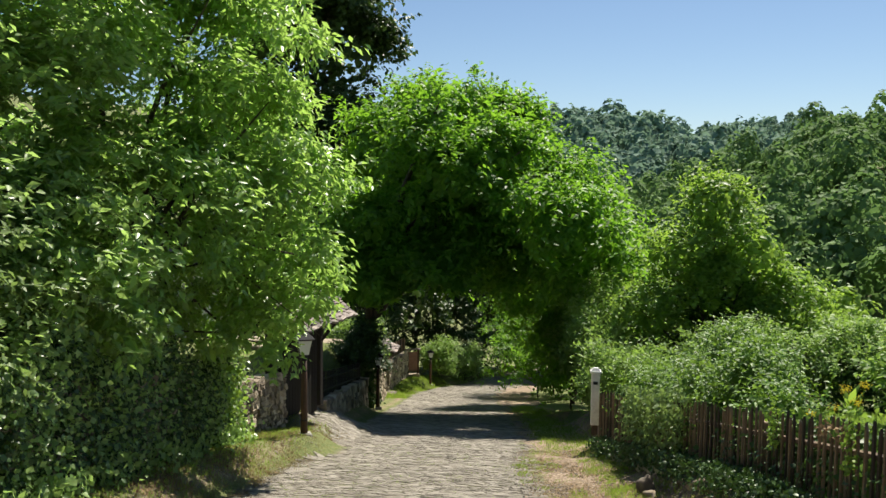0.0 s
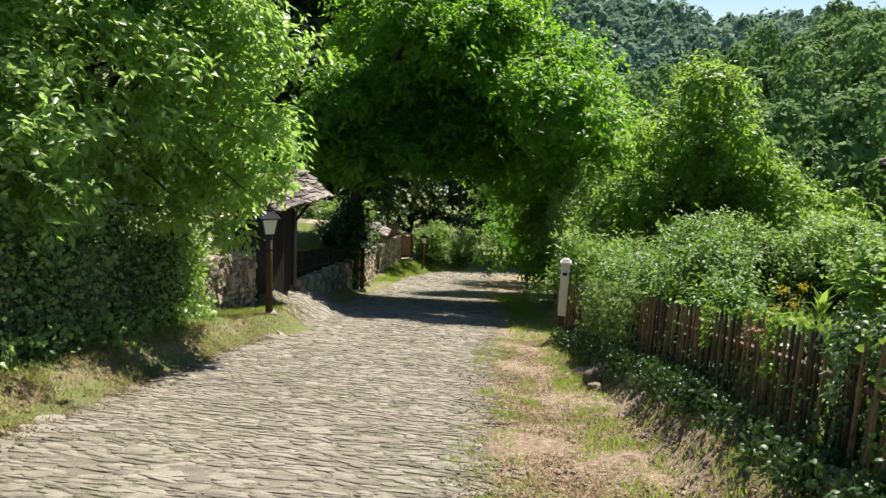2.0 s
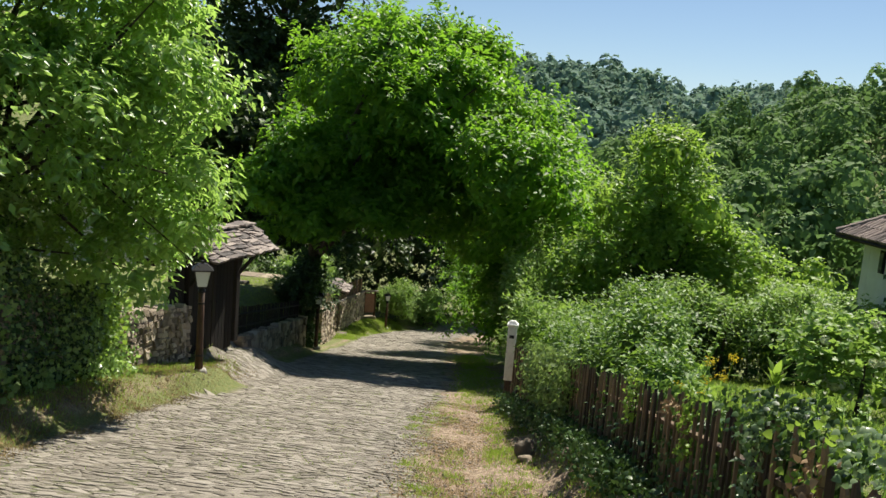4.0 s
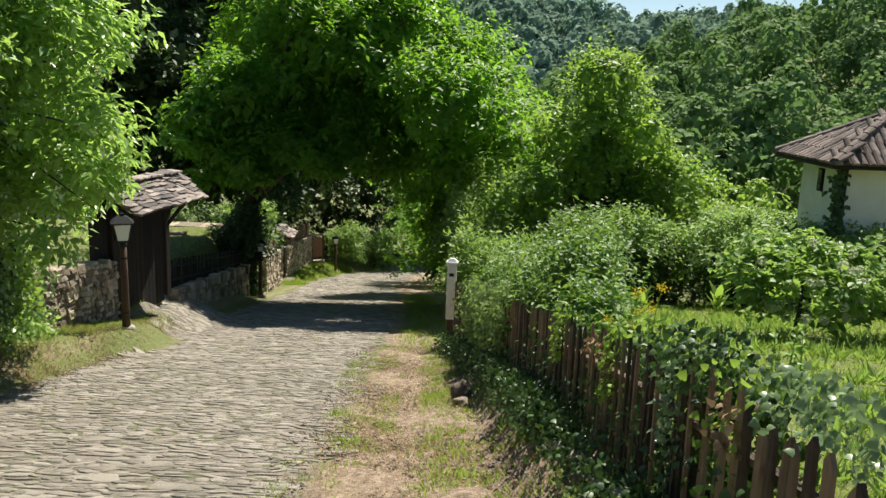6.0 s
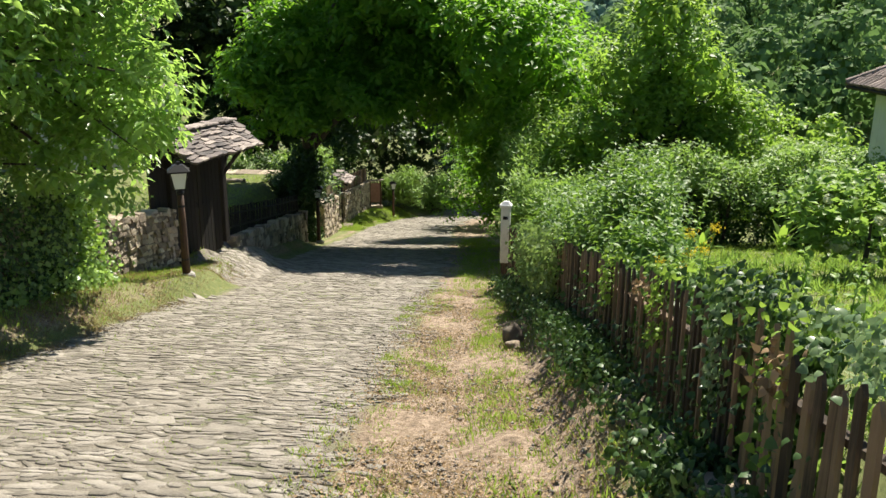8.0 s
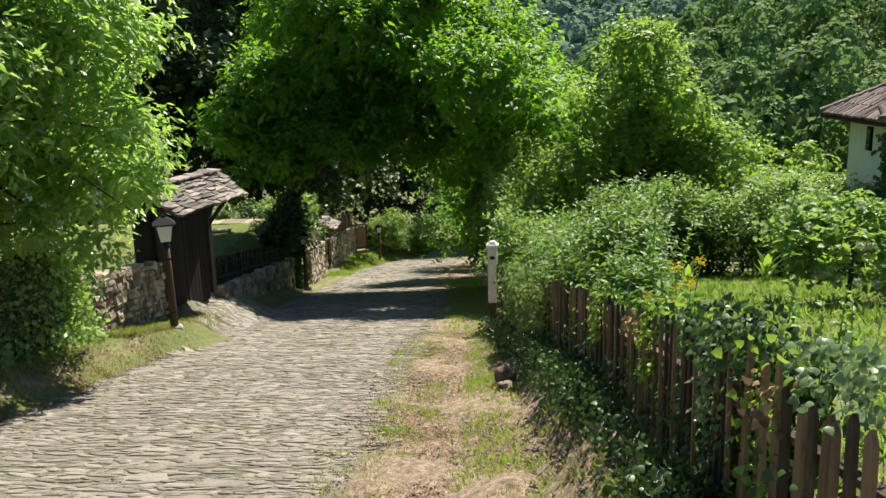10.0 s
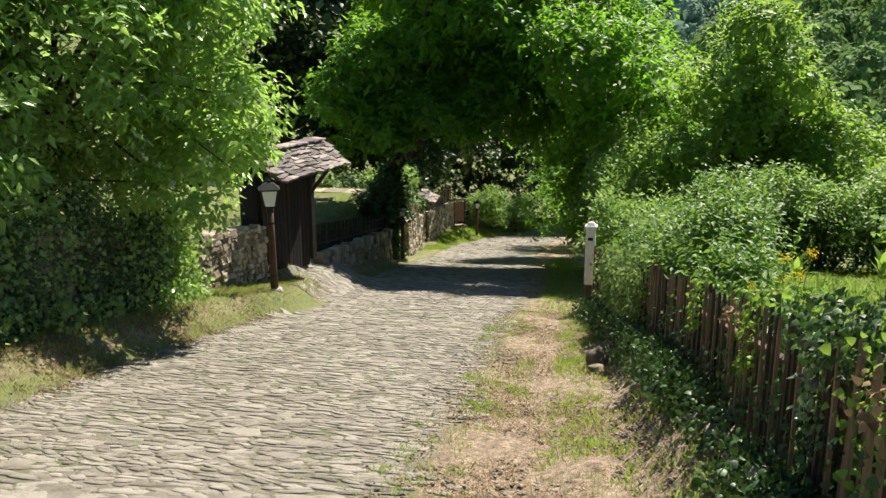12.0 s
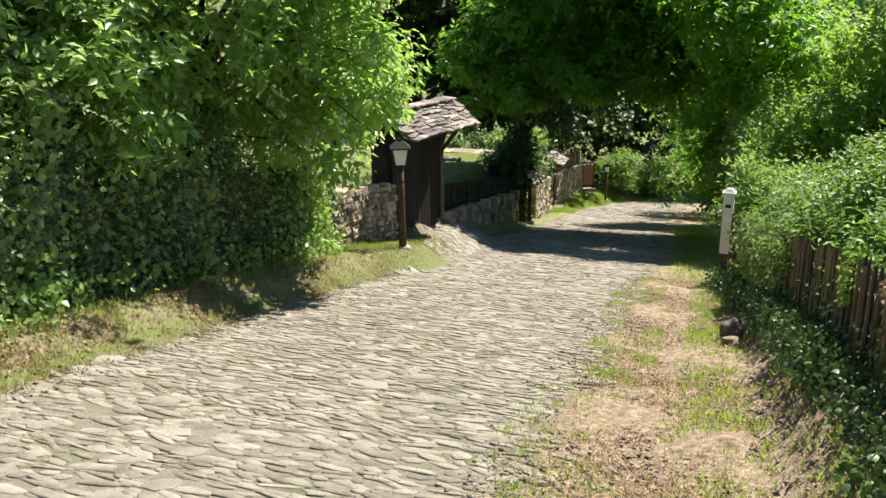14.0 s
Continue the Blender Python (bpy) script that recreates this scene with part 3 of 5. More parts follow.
def canes(name, label, mat, seed, shoots, leaf=0.075):
    """Long arching shoots, each a thin stem set with leaves."""
    rng = np.random.default_rng(seed)
    for a, b, up in shoots:
        a, b = Vector(a), Vector(b)
        t = thing(name, a, label, "shoot", "long shoots")
        pts = [(b - a) * f + Vector((0, 0, up * 4 * f * (1 - f))) for f in np.linspace(0, 1, 9)]
        part("stem", bm_tube(pts, [0.009 - 0.0008 * k for k in range(9)], 5), mat, t)
        n = int(60 * (b - a).length)
        f = 0.12 + 0.88 * rng.random(n)
        P = np.array([list(p) for p in pts])
        base = np.stack([np.interp(f, np.linspace(0, 1, 9), P[:, k]) for k in range(3)], -1)
        ln = leaf * (0.6 + 0.7 * rng.random(n)) * (1.15 - 0.6 * f)
        put("foliage", leaf_mesh("foliage", base, ball(rng, n) + np.array([0, 0, 0.1]), ball(rng, n) * 0.5 + np.array([0.2, 0, 1]), ln, ln * 0.6, mat), t)


rc = random.Random(6)
canes("bramble_shoot", "upright bramble shoot with pale young leaves", L_PALE, 301, [((3.8 + rc.uniform(-0.2, 0.2) + 0.05 * (y - 9), y, gz(3.9, y) + 0.3), (3.9 + rc.uniform(-0.3, 0.4) + 0.05 * (y - 9), y + rc.uniform(-0.4, 0.4), gz(3.9, y) + rc.uniform(1.1, 1.7)), rc.uniform(0.0, 0.2)) for y in (9.0, 9.3, 9.7, 10.1, 10.6, 11.2, 11.9, 12.6, 13.6, 14.6)])
canes("bramble_shoot", "long arching bramble shoot with pale leaves", L_BRAMBLE, 302, [((-4.6, 7.4, 0.6), (-3.1, 8.6, 0.15), 0.35), ((-4.7, 8.4, 0.7), (-3.3, 9.6, -0.3), 0.3), ((-4.7, 6.4, 0.3), (-3.4, 7.3, -0.25), 0.3), ((-4.6, 9.4, 0.9), (-3.4, 10.2, 0.1), 0.25), ((-4.5, 5.6, 1.4), (-3.3, 6.3, 0.9), 0.3)], 0.11)
canes("meadow_weed", "tall green weed standing in the meadow by the fence", L_PALE, 303, [((x, y, gz(x, y)), (x + rc.uniform(-0.12, 0.12), y + rc.uniform(-0.12, 0.12), gz(x, y) + rc.uniform(0.4, 0.75)), 0.02) for x, y in [(3.55 + 0.28 * k % 1.7, 4.4 + 0.31 * k) for k in range(15)]], 0.10)
tree("plum_tree", (6.75, 22.0, gz(6.75, 22.0)), 6, [(0.1, 0.3, 3.2, 1.3, 1.3, 1.0), (0.9, -0.3, 4.1, 1.2, 1.3, 1.0), (-0.8, 0.3, 4.0, 1.2, 1.3, 1.0), (0.0, 0.0, 5.4, 1.0, 1.0, 1.0), (2.0, 0.3, 3.1, 1.2, 1.2, 1.0), (-1.6, 0.2, 2.6, 1.1, 1.2, 1.0), (2.2, -0.3, 1.7, 1.1, 1.2, 0.9), (-1.7, 0.0, 1.2, 1.0, 1.2, 0.8)],
     L_PLUM, "bushy fruit tree in the lower garden", 20, 2300, 9, 0.15, 0.45, 0.2, 0.5, 0.10, hole=0.45, lump=0.2, fork=1)
# This crown takes the shade-dark leaf colour.
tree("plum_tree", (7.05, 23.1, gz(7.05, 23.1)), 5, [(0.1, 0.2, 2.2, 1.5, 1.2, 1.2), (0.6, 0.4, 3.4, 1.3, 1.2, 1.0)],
     L_SHADE, "dark-stemmed fruit tree in shade-dark leaves behind another in the lower garden", 24, 1000, 9, 0.15, 0.45, 0.2, 0.5, 0.09, hole=0.45, lump=0.2, fork=1)
rs = np.random.default_rng(77)
for k, (x, y, h, mat, lab) in enumerate([(5.2, 27.5, 4.0, L_PALE, "light green hazel thicket below the garden"), (8.8, 28.5, 3.2, L_HAZEL, "low green hazel thicket below the garden"), (12.5, 30.0, 3.4, L_HAZEL, "rounded hazel bush in the valley gardens"),
                                        (16.5, 31.0, 3.6, L_PALE, "yellow-green bush behind the tiled house"), (5.0, 43.0, 6.5, L_CHESTNUT, "leafy tree at the bend of the lane"), (12.0, 47.0, 9.5, L_PLUM, "dense round tree beyond the gardens"),
                                        (9.5, 38.0, 4.5, L_HAZEL, "green bush beside the lower lane"), (20.0, 40.0, 5.0, L_HAZEL, "green bush across the valley gardens"), (15.0, 24.8, 2.6, L_PALE, "light bush behind the tiled house")]):
    tree("hazel_bush", (x, y, gz(x, y)), h, lobes_round(rs, 7, h * 0.42, h * 0.25, h * 0.85, h * 0.28), mat, lab, 60 + k, 1000, 9, 0.19, 0.5, 0.1, 0.5, 0.07, category="bush", hole=0.45, lump=0.4)
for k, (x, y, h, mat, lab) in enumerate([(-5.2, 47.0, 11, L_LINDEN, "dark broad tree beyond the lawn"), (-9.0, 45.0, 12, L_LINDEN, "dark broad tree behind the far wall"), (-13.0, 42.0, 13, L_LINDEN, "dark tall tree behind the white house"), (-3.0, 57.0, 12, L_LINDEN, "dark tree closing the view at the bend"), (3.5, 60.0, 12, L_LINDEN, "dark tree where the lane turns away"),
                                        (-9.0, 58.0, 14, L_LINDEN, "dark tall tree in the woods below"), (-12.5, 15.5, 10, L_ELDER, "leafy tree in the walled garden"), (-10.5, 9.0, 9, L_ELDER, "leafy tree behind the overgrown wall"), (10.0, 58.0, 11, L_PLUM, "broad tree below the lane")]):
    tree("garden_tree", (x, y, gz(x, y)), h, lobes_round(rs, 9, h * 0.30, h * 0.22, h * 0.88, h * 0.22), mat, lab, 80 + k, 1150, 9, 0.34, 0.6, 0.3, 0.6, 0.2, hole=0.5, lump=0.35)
for k, (x, y, h, mat, lab) in enumerate([(-4.9, 44.0, 2.6, L_ELDER, "dark shrub on top of the far wall"), (-1.2, 50.2, 2.4, L_PALE, "pale green shrub behind the last lamp"), (0.4, 53.0, 2.6, L_ELDER, "dark shrub at the bend of the lane"), (-4.6, 36.0, 2.6, L_PALE, "climbing shrub beside the small roofed gate"), (4.3, 31.0, 4.2, L_CHESTNUT, "leafy shrub on the lane's shady edge"), (3.9, 40.0, 4.5, L_CHESTNUT, "leafy shrub on the shady bend"), (-3.72, 30.5, 1.9, L_IVY, "ivy-covered stump beside the walnut"), (-7.0, 33.5, 1.7, L_BRAMBLE, "rounded shrub on the lawn")]):
    tree("garden_shrub", (x, y, gz(x, y)), h, lobes_round(rs, 6, h * 0.38, h * 0.2, h * 0.8, h * 0.3), mat, lab, 110 + k, 650, 9, 0.15, 0.4, 0.15, 0.5, 0.05, category="shrub", hole=0.45, lump=0.4)

# ---- far woods ----
def woods(name, label, mat, seed, count, az, rr, size, leaves, leaf):
    """Crowns of several rounded boughs each, thickly set with leaves that face outwards."""
    rng = np.random.default_rng(seed)
    a = np.radians(rng.uniform(*az, count))
    r = np.sqrt(rng.uniform(rr[0] ** 2, rr[1] ** 2, count))
    x, y = r * np.sin(a), r * np.cos(a)
    z = ground_z(x, y)
    s = size * (0.55 + 0.7 * rng.random(count) ** 1.5)
    tall = 0.9 + 0.8 * rng.random(count)
    K = 9
    knots = ball(rng, count * K).reshape(count, K, 3)
    knots[..., 2] = np.abs(knots[..., 2]) * 1.1 - 0.35
    kr = 0.5 + 0.35 * rng.random((count, K))
    pick = rng.integers(0, K, (count, leaves))
    row = np.arange(count)[:, None]
    kn = knots[row, pick]
    o = ball(rng, count * leaves).reshape(count, leaves, 3)
    o = np.where((o * (kn + np.array([0, 0, 0.4]))).sum(-1, keepdims=True) < -0.1, -o, o)
    d = kn * 0.62 + o * (kr[row, pick] * 0.62)[..., None] * (0.86 + 0.2 * rng.random((count, leaves, 1)))
    stretch = np.stack([np.ones(count) * 0.62, np.ones(count) * 0.62, tall * 0.72], -1)
    p = np.stack([x, y, z + s * tall * 0.62], -1)[:, None] + d * (s[:, None] * stretch)[:, None]
    p, o = p.reshape(-1, 3), o.reshape(-1, 3)
    ln = np.repeat(leaf * s / size, leaves) * (0.6 + 0.8 * rng.random(len(p)))
    tip = np.cross(o, ball(rng, len(p)))
    me = leaf_mesh(name, p - 0.4 * ln[:, None] * unit(tip), tip, o + 0.22 * ball(rng, len(p)), ln, ln * 0.9, mat)
    return tagged(put(name, me), label, "woods", kind="stuff")


woods("hillside_woods", "dense deciduous woods on the nearer hillside", L_WOOD, 31, 430, (2, 33), (92, 240), 8.0, 430, 0.92)
# Both far woods carry their haze in the leaf colour.
woods("far_woods", "hazy wooded hills on the horizon", L_HAZYWOOD, 32, 1250, (1, 24), (225, 420), 8.0, 95, 2.1)
woods("far_woods", "distant wooded ridge under the sky", L_HAZYWOOD, 33, 600, (13, 33), (520, 740), 10.0, 80, 2.8)
woods("valley_thicket", "light green thicket across the valley floor", L_HAZEL, 34, 240, (8, 34), (42, 92), 3.0, 380, 0.37)

# ---- picket fence and lamps ----
FENCE_TOP = lambda y: 0.54 - 0.222 * (y - 3.85)
FENCE_X = lambda y: 3.05 + 0.10 * float(sstep(3.5, 5, y)) - 0.25 * float(sstep(11, 16.5, y))


def picket_mesh(w, h, k, mat, d=0.024):
    """A sawn slat with a slanted or pointed worn top."""
    bm = bmesh.new()
    prof = [(-w / 2, 0), (w / 2, 0), (w / 2 - 0.004, h - 0.06 + 0.014 * k), (w * 0.12 * (k - 2), h), (-w / 2 + 0.004, h - 0.02 - 0.012 * k)]
    lo = [bm.verts.new((-d / 2, a, b)) for a, b in prof]
    hi = [bm.verts.new((d / 2, a * 0.92, b)) for a, b in prof]
    bm.faces.new(lo)
    bm.faces.new(hi[::-1])
    for i in range(5):
        bm.faces.new((lo[i], lo[(i + 1) % 5], hi[(i + 1) % 5], hi[i])[::-1])
    bmesh.ops.recalc_face_normals(bm, faces=bm.faces)
    return bm_mesh("picket", bm, mat)


def pickets():
    f = thing("picket_fence", (3.1, 3.6, 0), "weathered brown picket fence overgrown with ivy", "fence")
    rng = random.Random(4)
    wide = [picket_mesh(0.058, 1.15, k, M_PICKET, 0.018) for k in range(5)]
    thin = [picket_mesh(0.034 + 0.005 * (k % 3), 1.12, k, M_PICKET, 0.019) for k in range(5)]
    y = 2.2
    while y < 16.6:
        near = y < 4.62
        h = 1.15 if near else 1.12
        put("picket", rng.choice(wide if near else thin), f, m=pose(FENCE_X(y) - 3.1 + rng.uniform(-0.004, 0.004), y - 3.6, FENCE_TOP(y) - h + rng.uniform(-0.06, 0.02) - (0.09 if near else 0), rng.gauss(-1.5 if near else 0, 1.2), rng.gauss(0, 0.5), rng.gauss(0, 4)))
        y += 0.118 + rng.uniform(-0.012, 0.012) if near else 0.098 + rng.uniform(-0.012, 0.012)
    for dz in (0.30, 0.86):
        for a, b in ((2.1, 6.2), (6.2, 9.4), (9.4, 12.8), (12.8, 16.6)):
            pa, pb = (Vector((FENCE_X(v) + 0.045 - 3.1, v - 3.6, FENCE_TOP(v) - 1.12 + dz - (0.09 if v < 4 else 0))) for v in (a, b))
            part("rail", bm_tube([pa, pa.lerp(pb, 0.5), pb], [0.03, 0.028, 0.03], 6), M_PICKET, f)
    for y in (2.3, 5.4, 8.6, 11.8, 14.6):
        part("fence_post", bm_box((0.09, 0.09, 1.25), (FENCE_X(y) + 0.10 - 3.1, y - 3.6, FENCE_TOP(y) - 0.76), 0.01), M_PICKET, f)
    return f


pickets()


def lamp_post(at, rz=0.0, scale=1.0):
    t = thing("street_lamp", at, "brown wooden lamp post with a black four-sided lantern", "street lamp", "lamps along the lane", rz)
    part("base_stone", bm_box((0.26, 0.24, 0.10), (0.03, 0, 0.03), 0.03, taper=0.8), M_CONCRETE, t, "pale rounded concrete footing")
    part("post", bm_tube([(0, 0, 0), (0, 0, 0.5), (0, 0, 1.0), (0.0, 0, 1.58)], [0.075, 0.066, 0.062, 0.056], 12), M_BROWNWOOD, t, smooth=True)
    for z in (0.32, 1.30, 1.52):
        part("band", bm_tube([(0, 0, z), (0, 0, z + 0.035)], [0.074 - 0.008 * z, 0.074 - 0.008 * z], 12), M_IRON, t)
    part("neck", bm_tube([(0, 0, 1.56), (0, 0, 1.60), (0, 0, 1.64)], [0.075, 0.05, 0.09], 12), M_IRON, t)
    part("glass", bm_box((0.18, 0.18, 0.30), (0, 0, 1.79), 0.0, taper=1.6), M_LAMPGLASS, t, "milky lantern glass")
    for k in range(4):
        a = math.pi / 4 + k * math.pi / 2
        c, s = math.cos(a), math.sin(a)
        part("frame_bar", bm_tube([(0.13 * c, 0.13 * s, 1.64), (0.207 * c, 0.207 * s, 1.94)], [0.011, 0.011], 6), M_IRON, t)
    roof = bmesh.new()
    bm_box((0.38, 0.38, 0.03), (0, 0, 1.945), 0.004, bm=roof)
    bm_box((0.37, 0.37, 0.10), (0, 0, 2.01), 0.0, taper=0.42, bm=roof)
    bm_box((0.06, 0.06, 0.05), (0, 0, 2.09), 0.008, bm=roof)
    part("lantern_roof", roof, M_IRON, t)
    t.scale = (scale,) * 3
    return t


lamp_post((-2.97, 16.05, -3.17), 20)
lamp_post((-2.92, 30.0, gz(-2.92, 30.0) + 0.05), 10)
lamp_post((-1.62, 47.5, gz(-1.62, 47.5)), 15)


# ---- stones ----
def stone_block(seed, mat, name="stone"):
    """An uneven stone, one unit wide, deep and high, with worn edges."""
    rng = random.Random(seed)
    bm = bm_box((1, 1, 1), (0, 0, 0), 0.09)
    for v in bm.verts:
        v.co += Vector((rng.uniform(-0.09, 0.09), rng.uniform(-0.06, 0.06), rng.uniform(-0.09, 0.09)))
    return bm_mesh(name, bm, mat)


BLOCKS = [stone_block(k, M_STONE) for k in range(7)]


def stone_wall(label, a, b, foot, top, thick=0.4, course=0.13, length=0.24, seed=1, joined=False, name="stone_wall"):
    """A dry-stone wall from a to b on plan; foot and top give its heights at both ends."""
    rng = random.Random(seed)
    d = Vector((b[0] - a[0], b[1] - a[1], 0))
    run = d.length
    ang = math.degrees(math.atan2(d.y, d.x))
    w = thing(name, (a[0], a[1], foot[0]), label, "wall", rz=ang)
    core = bmesh.new()
    vs = []
    for x, f, t in ((0.02, foot[0], top[0]), (run - 0.02, foot[1], top[1])):
        for y in (-thick / 2 + 0.022, thick / 2 - 0.022):
            vs.append([core.verts.new((x, y, f - foot[0] - 0.3)), core.verts.new((x, y, t - foot[0] - 0.03))])
    (p, q, r, s) = vs
    for f in ((p[0], r[0], r[1], p[1]), (q[0], q[1], s[1], s[0]), (p[0], p[1], q[1], q[0]), (r[0], s[0], s[1], r[1]), (p[1], r[1], s[1], q[1]), (p[0], q[0], s[0], r[0])):
        core.faces.new(f)
    bmesh.ops.recalc_face_normals(core, faces=core.faces)
    part("core", core, M_MORTAR, w)
    places = []
    n = max(2, round((top[0] - foot[0]) / course))
    for k in range(n):
        x = -rng.random() * 0.1
        while x < run - 0.05:
            ln = length * rng.uniform(0.5, 1.6)
            ln = min(ln, run - x)
            f = (x + ln / 2) / run
            lo, hi = foot[0] + (foot[1] - foot[0]) * f - foot[0], top[0] + (top[1] - top[0]) * f - foot[0]
            ch = (hi - lo) / n
            if ln > 0.05 and ch > 0.02:
                hh = ch * rng.uniform(0.6, 1.55)
                places.append((x + ln / 2, lo + (k + 0.5) * ch + rng.uniform(-0.015, 0.015), ln - 0.018, hh - 0.012, thick + rng.uniform(-0.04, 0.06), rng.gauss(0, 7)))
            x += ln
    if not joined:
        for x, z, ln, hh, dp, tilt in places:
            put("stone", rng.choice(BLOCKS), w, m=pose(x, 0, z, 0, tilt, rng.gauss(0, 1.5)) @ Matrix.Diagonal((ln, dp, hh, 1)))
    else:
        V, F = [], []
        for x, z, ln, hh, dp, tilt in places:
            src = rng.choice(BLOCKS)
            co = np.array([v.co[:] for v in src.vertices]) * (ln, dp, hh) + (x, 0, z)
            off = sum(len(v) for v in V)
            F += [tuple(i + off for i in f.vertices) for f in src.polygons]
            V.append(co)
        me = bpy.data.meshes.new("stones")
        me.from_pydata(np.concatenate(V).tolist(), [], F)
        me.materials.append(M_STONE)
        ob = put("stones", me, w)
        ob["kind"] = "stuff"
    return w


stone_wall("rubble stone garden wall of warm brown stones beside the gate", (-4.5, 15.0), (-3.92, 17.98), (-3.05, -3.58), (-1.95, -2.34), 0.42, 0.11, 0.16, 3)
stone_wall("low stone retaining wall under the garden pickets", (-3.42, 20.6), (-3.42, 29.6), (-4.35, -6.35), (-3.62, -5.15), 0.36, 0.14, 0.26, 4)
stone_wall("stone wall beside the small gate, overgrown at its end", (-3.45, 33.6), (-3.62, 39.3), (-7.3, -8.35), (-5.75, -6.6), 0.4, 0.16, 0.3, 5, True)
stone_wall("sunlit stone wall with a plank fence on top", (-3.62, 40.6), (-3.05, 46.8), (-8.55, -9.3), (-6.85, -7.45), 0.4, 0.16, 0.3, 6, True)
stone_wall("old wall hidden under ivy along the bank", (-4.55, 2.5), (-4.35, 14.6), (gz(-4.3, 2.5), gz(-4.1, 14.6)), (gz(-4.3, 2.5) + 1.25, gz(-4.1, 14.6) + 1.35), 0.4, 0.16, 0.3, 7, True)
stone_wall("low tumbled stone edging under the picket fence", (3.12, 3.0), (2.98, 15.8), (gz(3.05, 3.0) - 0.2, gz(2.95, 15.8) - 0.2), (gz(3.05, 3.0) + 0.06, gz(2.95, 15.8) + 0.03), 0.26, 0.16, 0.34, 8)


# ---- roofed gate ----
def slab_meshes():
    out = []
    for k in range(7):
        rng = random.Random(40 + k)
        bm = bmesh.new()
        n = 7
        pts = []
        for i in range(n):
            a = 2 * math.pi * i / n + rng.uniform(-0.25, 0.25)
            r = rng.uniform(0.85, 1.15)
            pts.append((0.62 * max(-0.85, min(0.85, math.cos(a) * r * 1.15)), 0.62 * max(-0.85, min(0.85, math.sin(a) * r * 1.15))))
        lo = [bm.verts.new((x * 1.02, y * 1.02, -0.5)) for x, y in pts]
        mi = [bm.verts.new((x, y, 0.2)) for x, y in pts]
        hi = [bm.verts.new((x * 0.93, y * 0.93, 0.5 + rng.uniform(-0.2, 0.2))) for x, y in pts]
        bm.faces.new(lo[::-1])
        bm.faces.new(hi)
        for i in range(n):
            j = (i + 1) % n
            bm.faces.new((lo[i], lo[j], mi[j], mi[i]))
            bm.faces.new((mi[i], mi[j], hi[j], hi[i]))
        out.append(bm_mesh("slab", bm, M_SLAB))
    return out


SLABS = slab_meshes()


def slab_roof(parent, x0, x1, eave, ridge_y, ridge_z, seed, size=0.34, rows=5, both=True):
    """Slabs in overlapping rows on both pitches; eave = (y, z) of the front edge; the back is its mirror about the ridge."""
    rng = random.Random(seed)
    for side in ((1, -1) if both else (1,)):
        ey, ez = eave
        dy, dz = (ey - ridge_y) * side, ez - ridge_z
        slope = math.degrees(math.atan2(dz, dy))
        for r in range(rows):
            f = 1.0 - (r + 0.35) / rows
            x = x0 + rng.uniform(0, 0.1)
            while x < x1:
                w = size * rng.uniform(0.7, 1.35)
                put("slab", rng.choice(SLABS), parent, m=pose(x + w / 2, ridge_y + dy * f, ridge_z + dz * f + 0.055 + rng.uniform(-0.008, 0.02), (slope if side > 0 else slope) + rng.gauss(0, 4) - (13 if side > 0 else -13), rng.gauss(0, 4), rng.uniform(-9, 9))
                    @ Matrix.Diagonal((w * 1.02, size * 1.12, 0.05, 1)))
                x += w * 0.86
    x = x0 + 0.1
    while x < x1:
        put("slab", rng.choice(SLABS), parent, m=pose(x + 0.14, ridge_y, ridge_z + 0.10, rng.gauss(0, 3), rng.gauss(0, 3), rng.uniform(-10, 10)) @ Matrix.Diagonal((0.36, 0.34, 0.04, 1)))
        x += 0.25


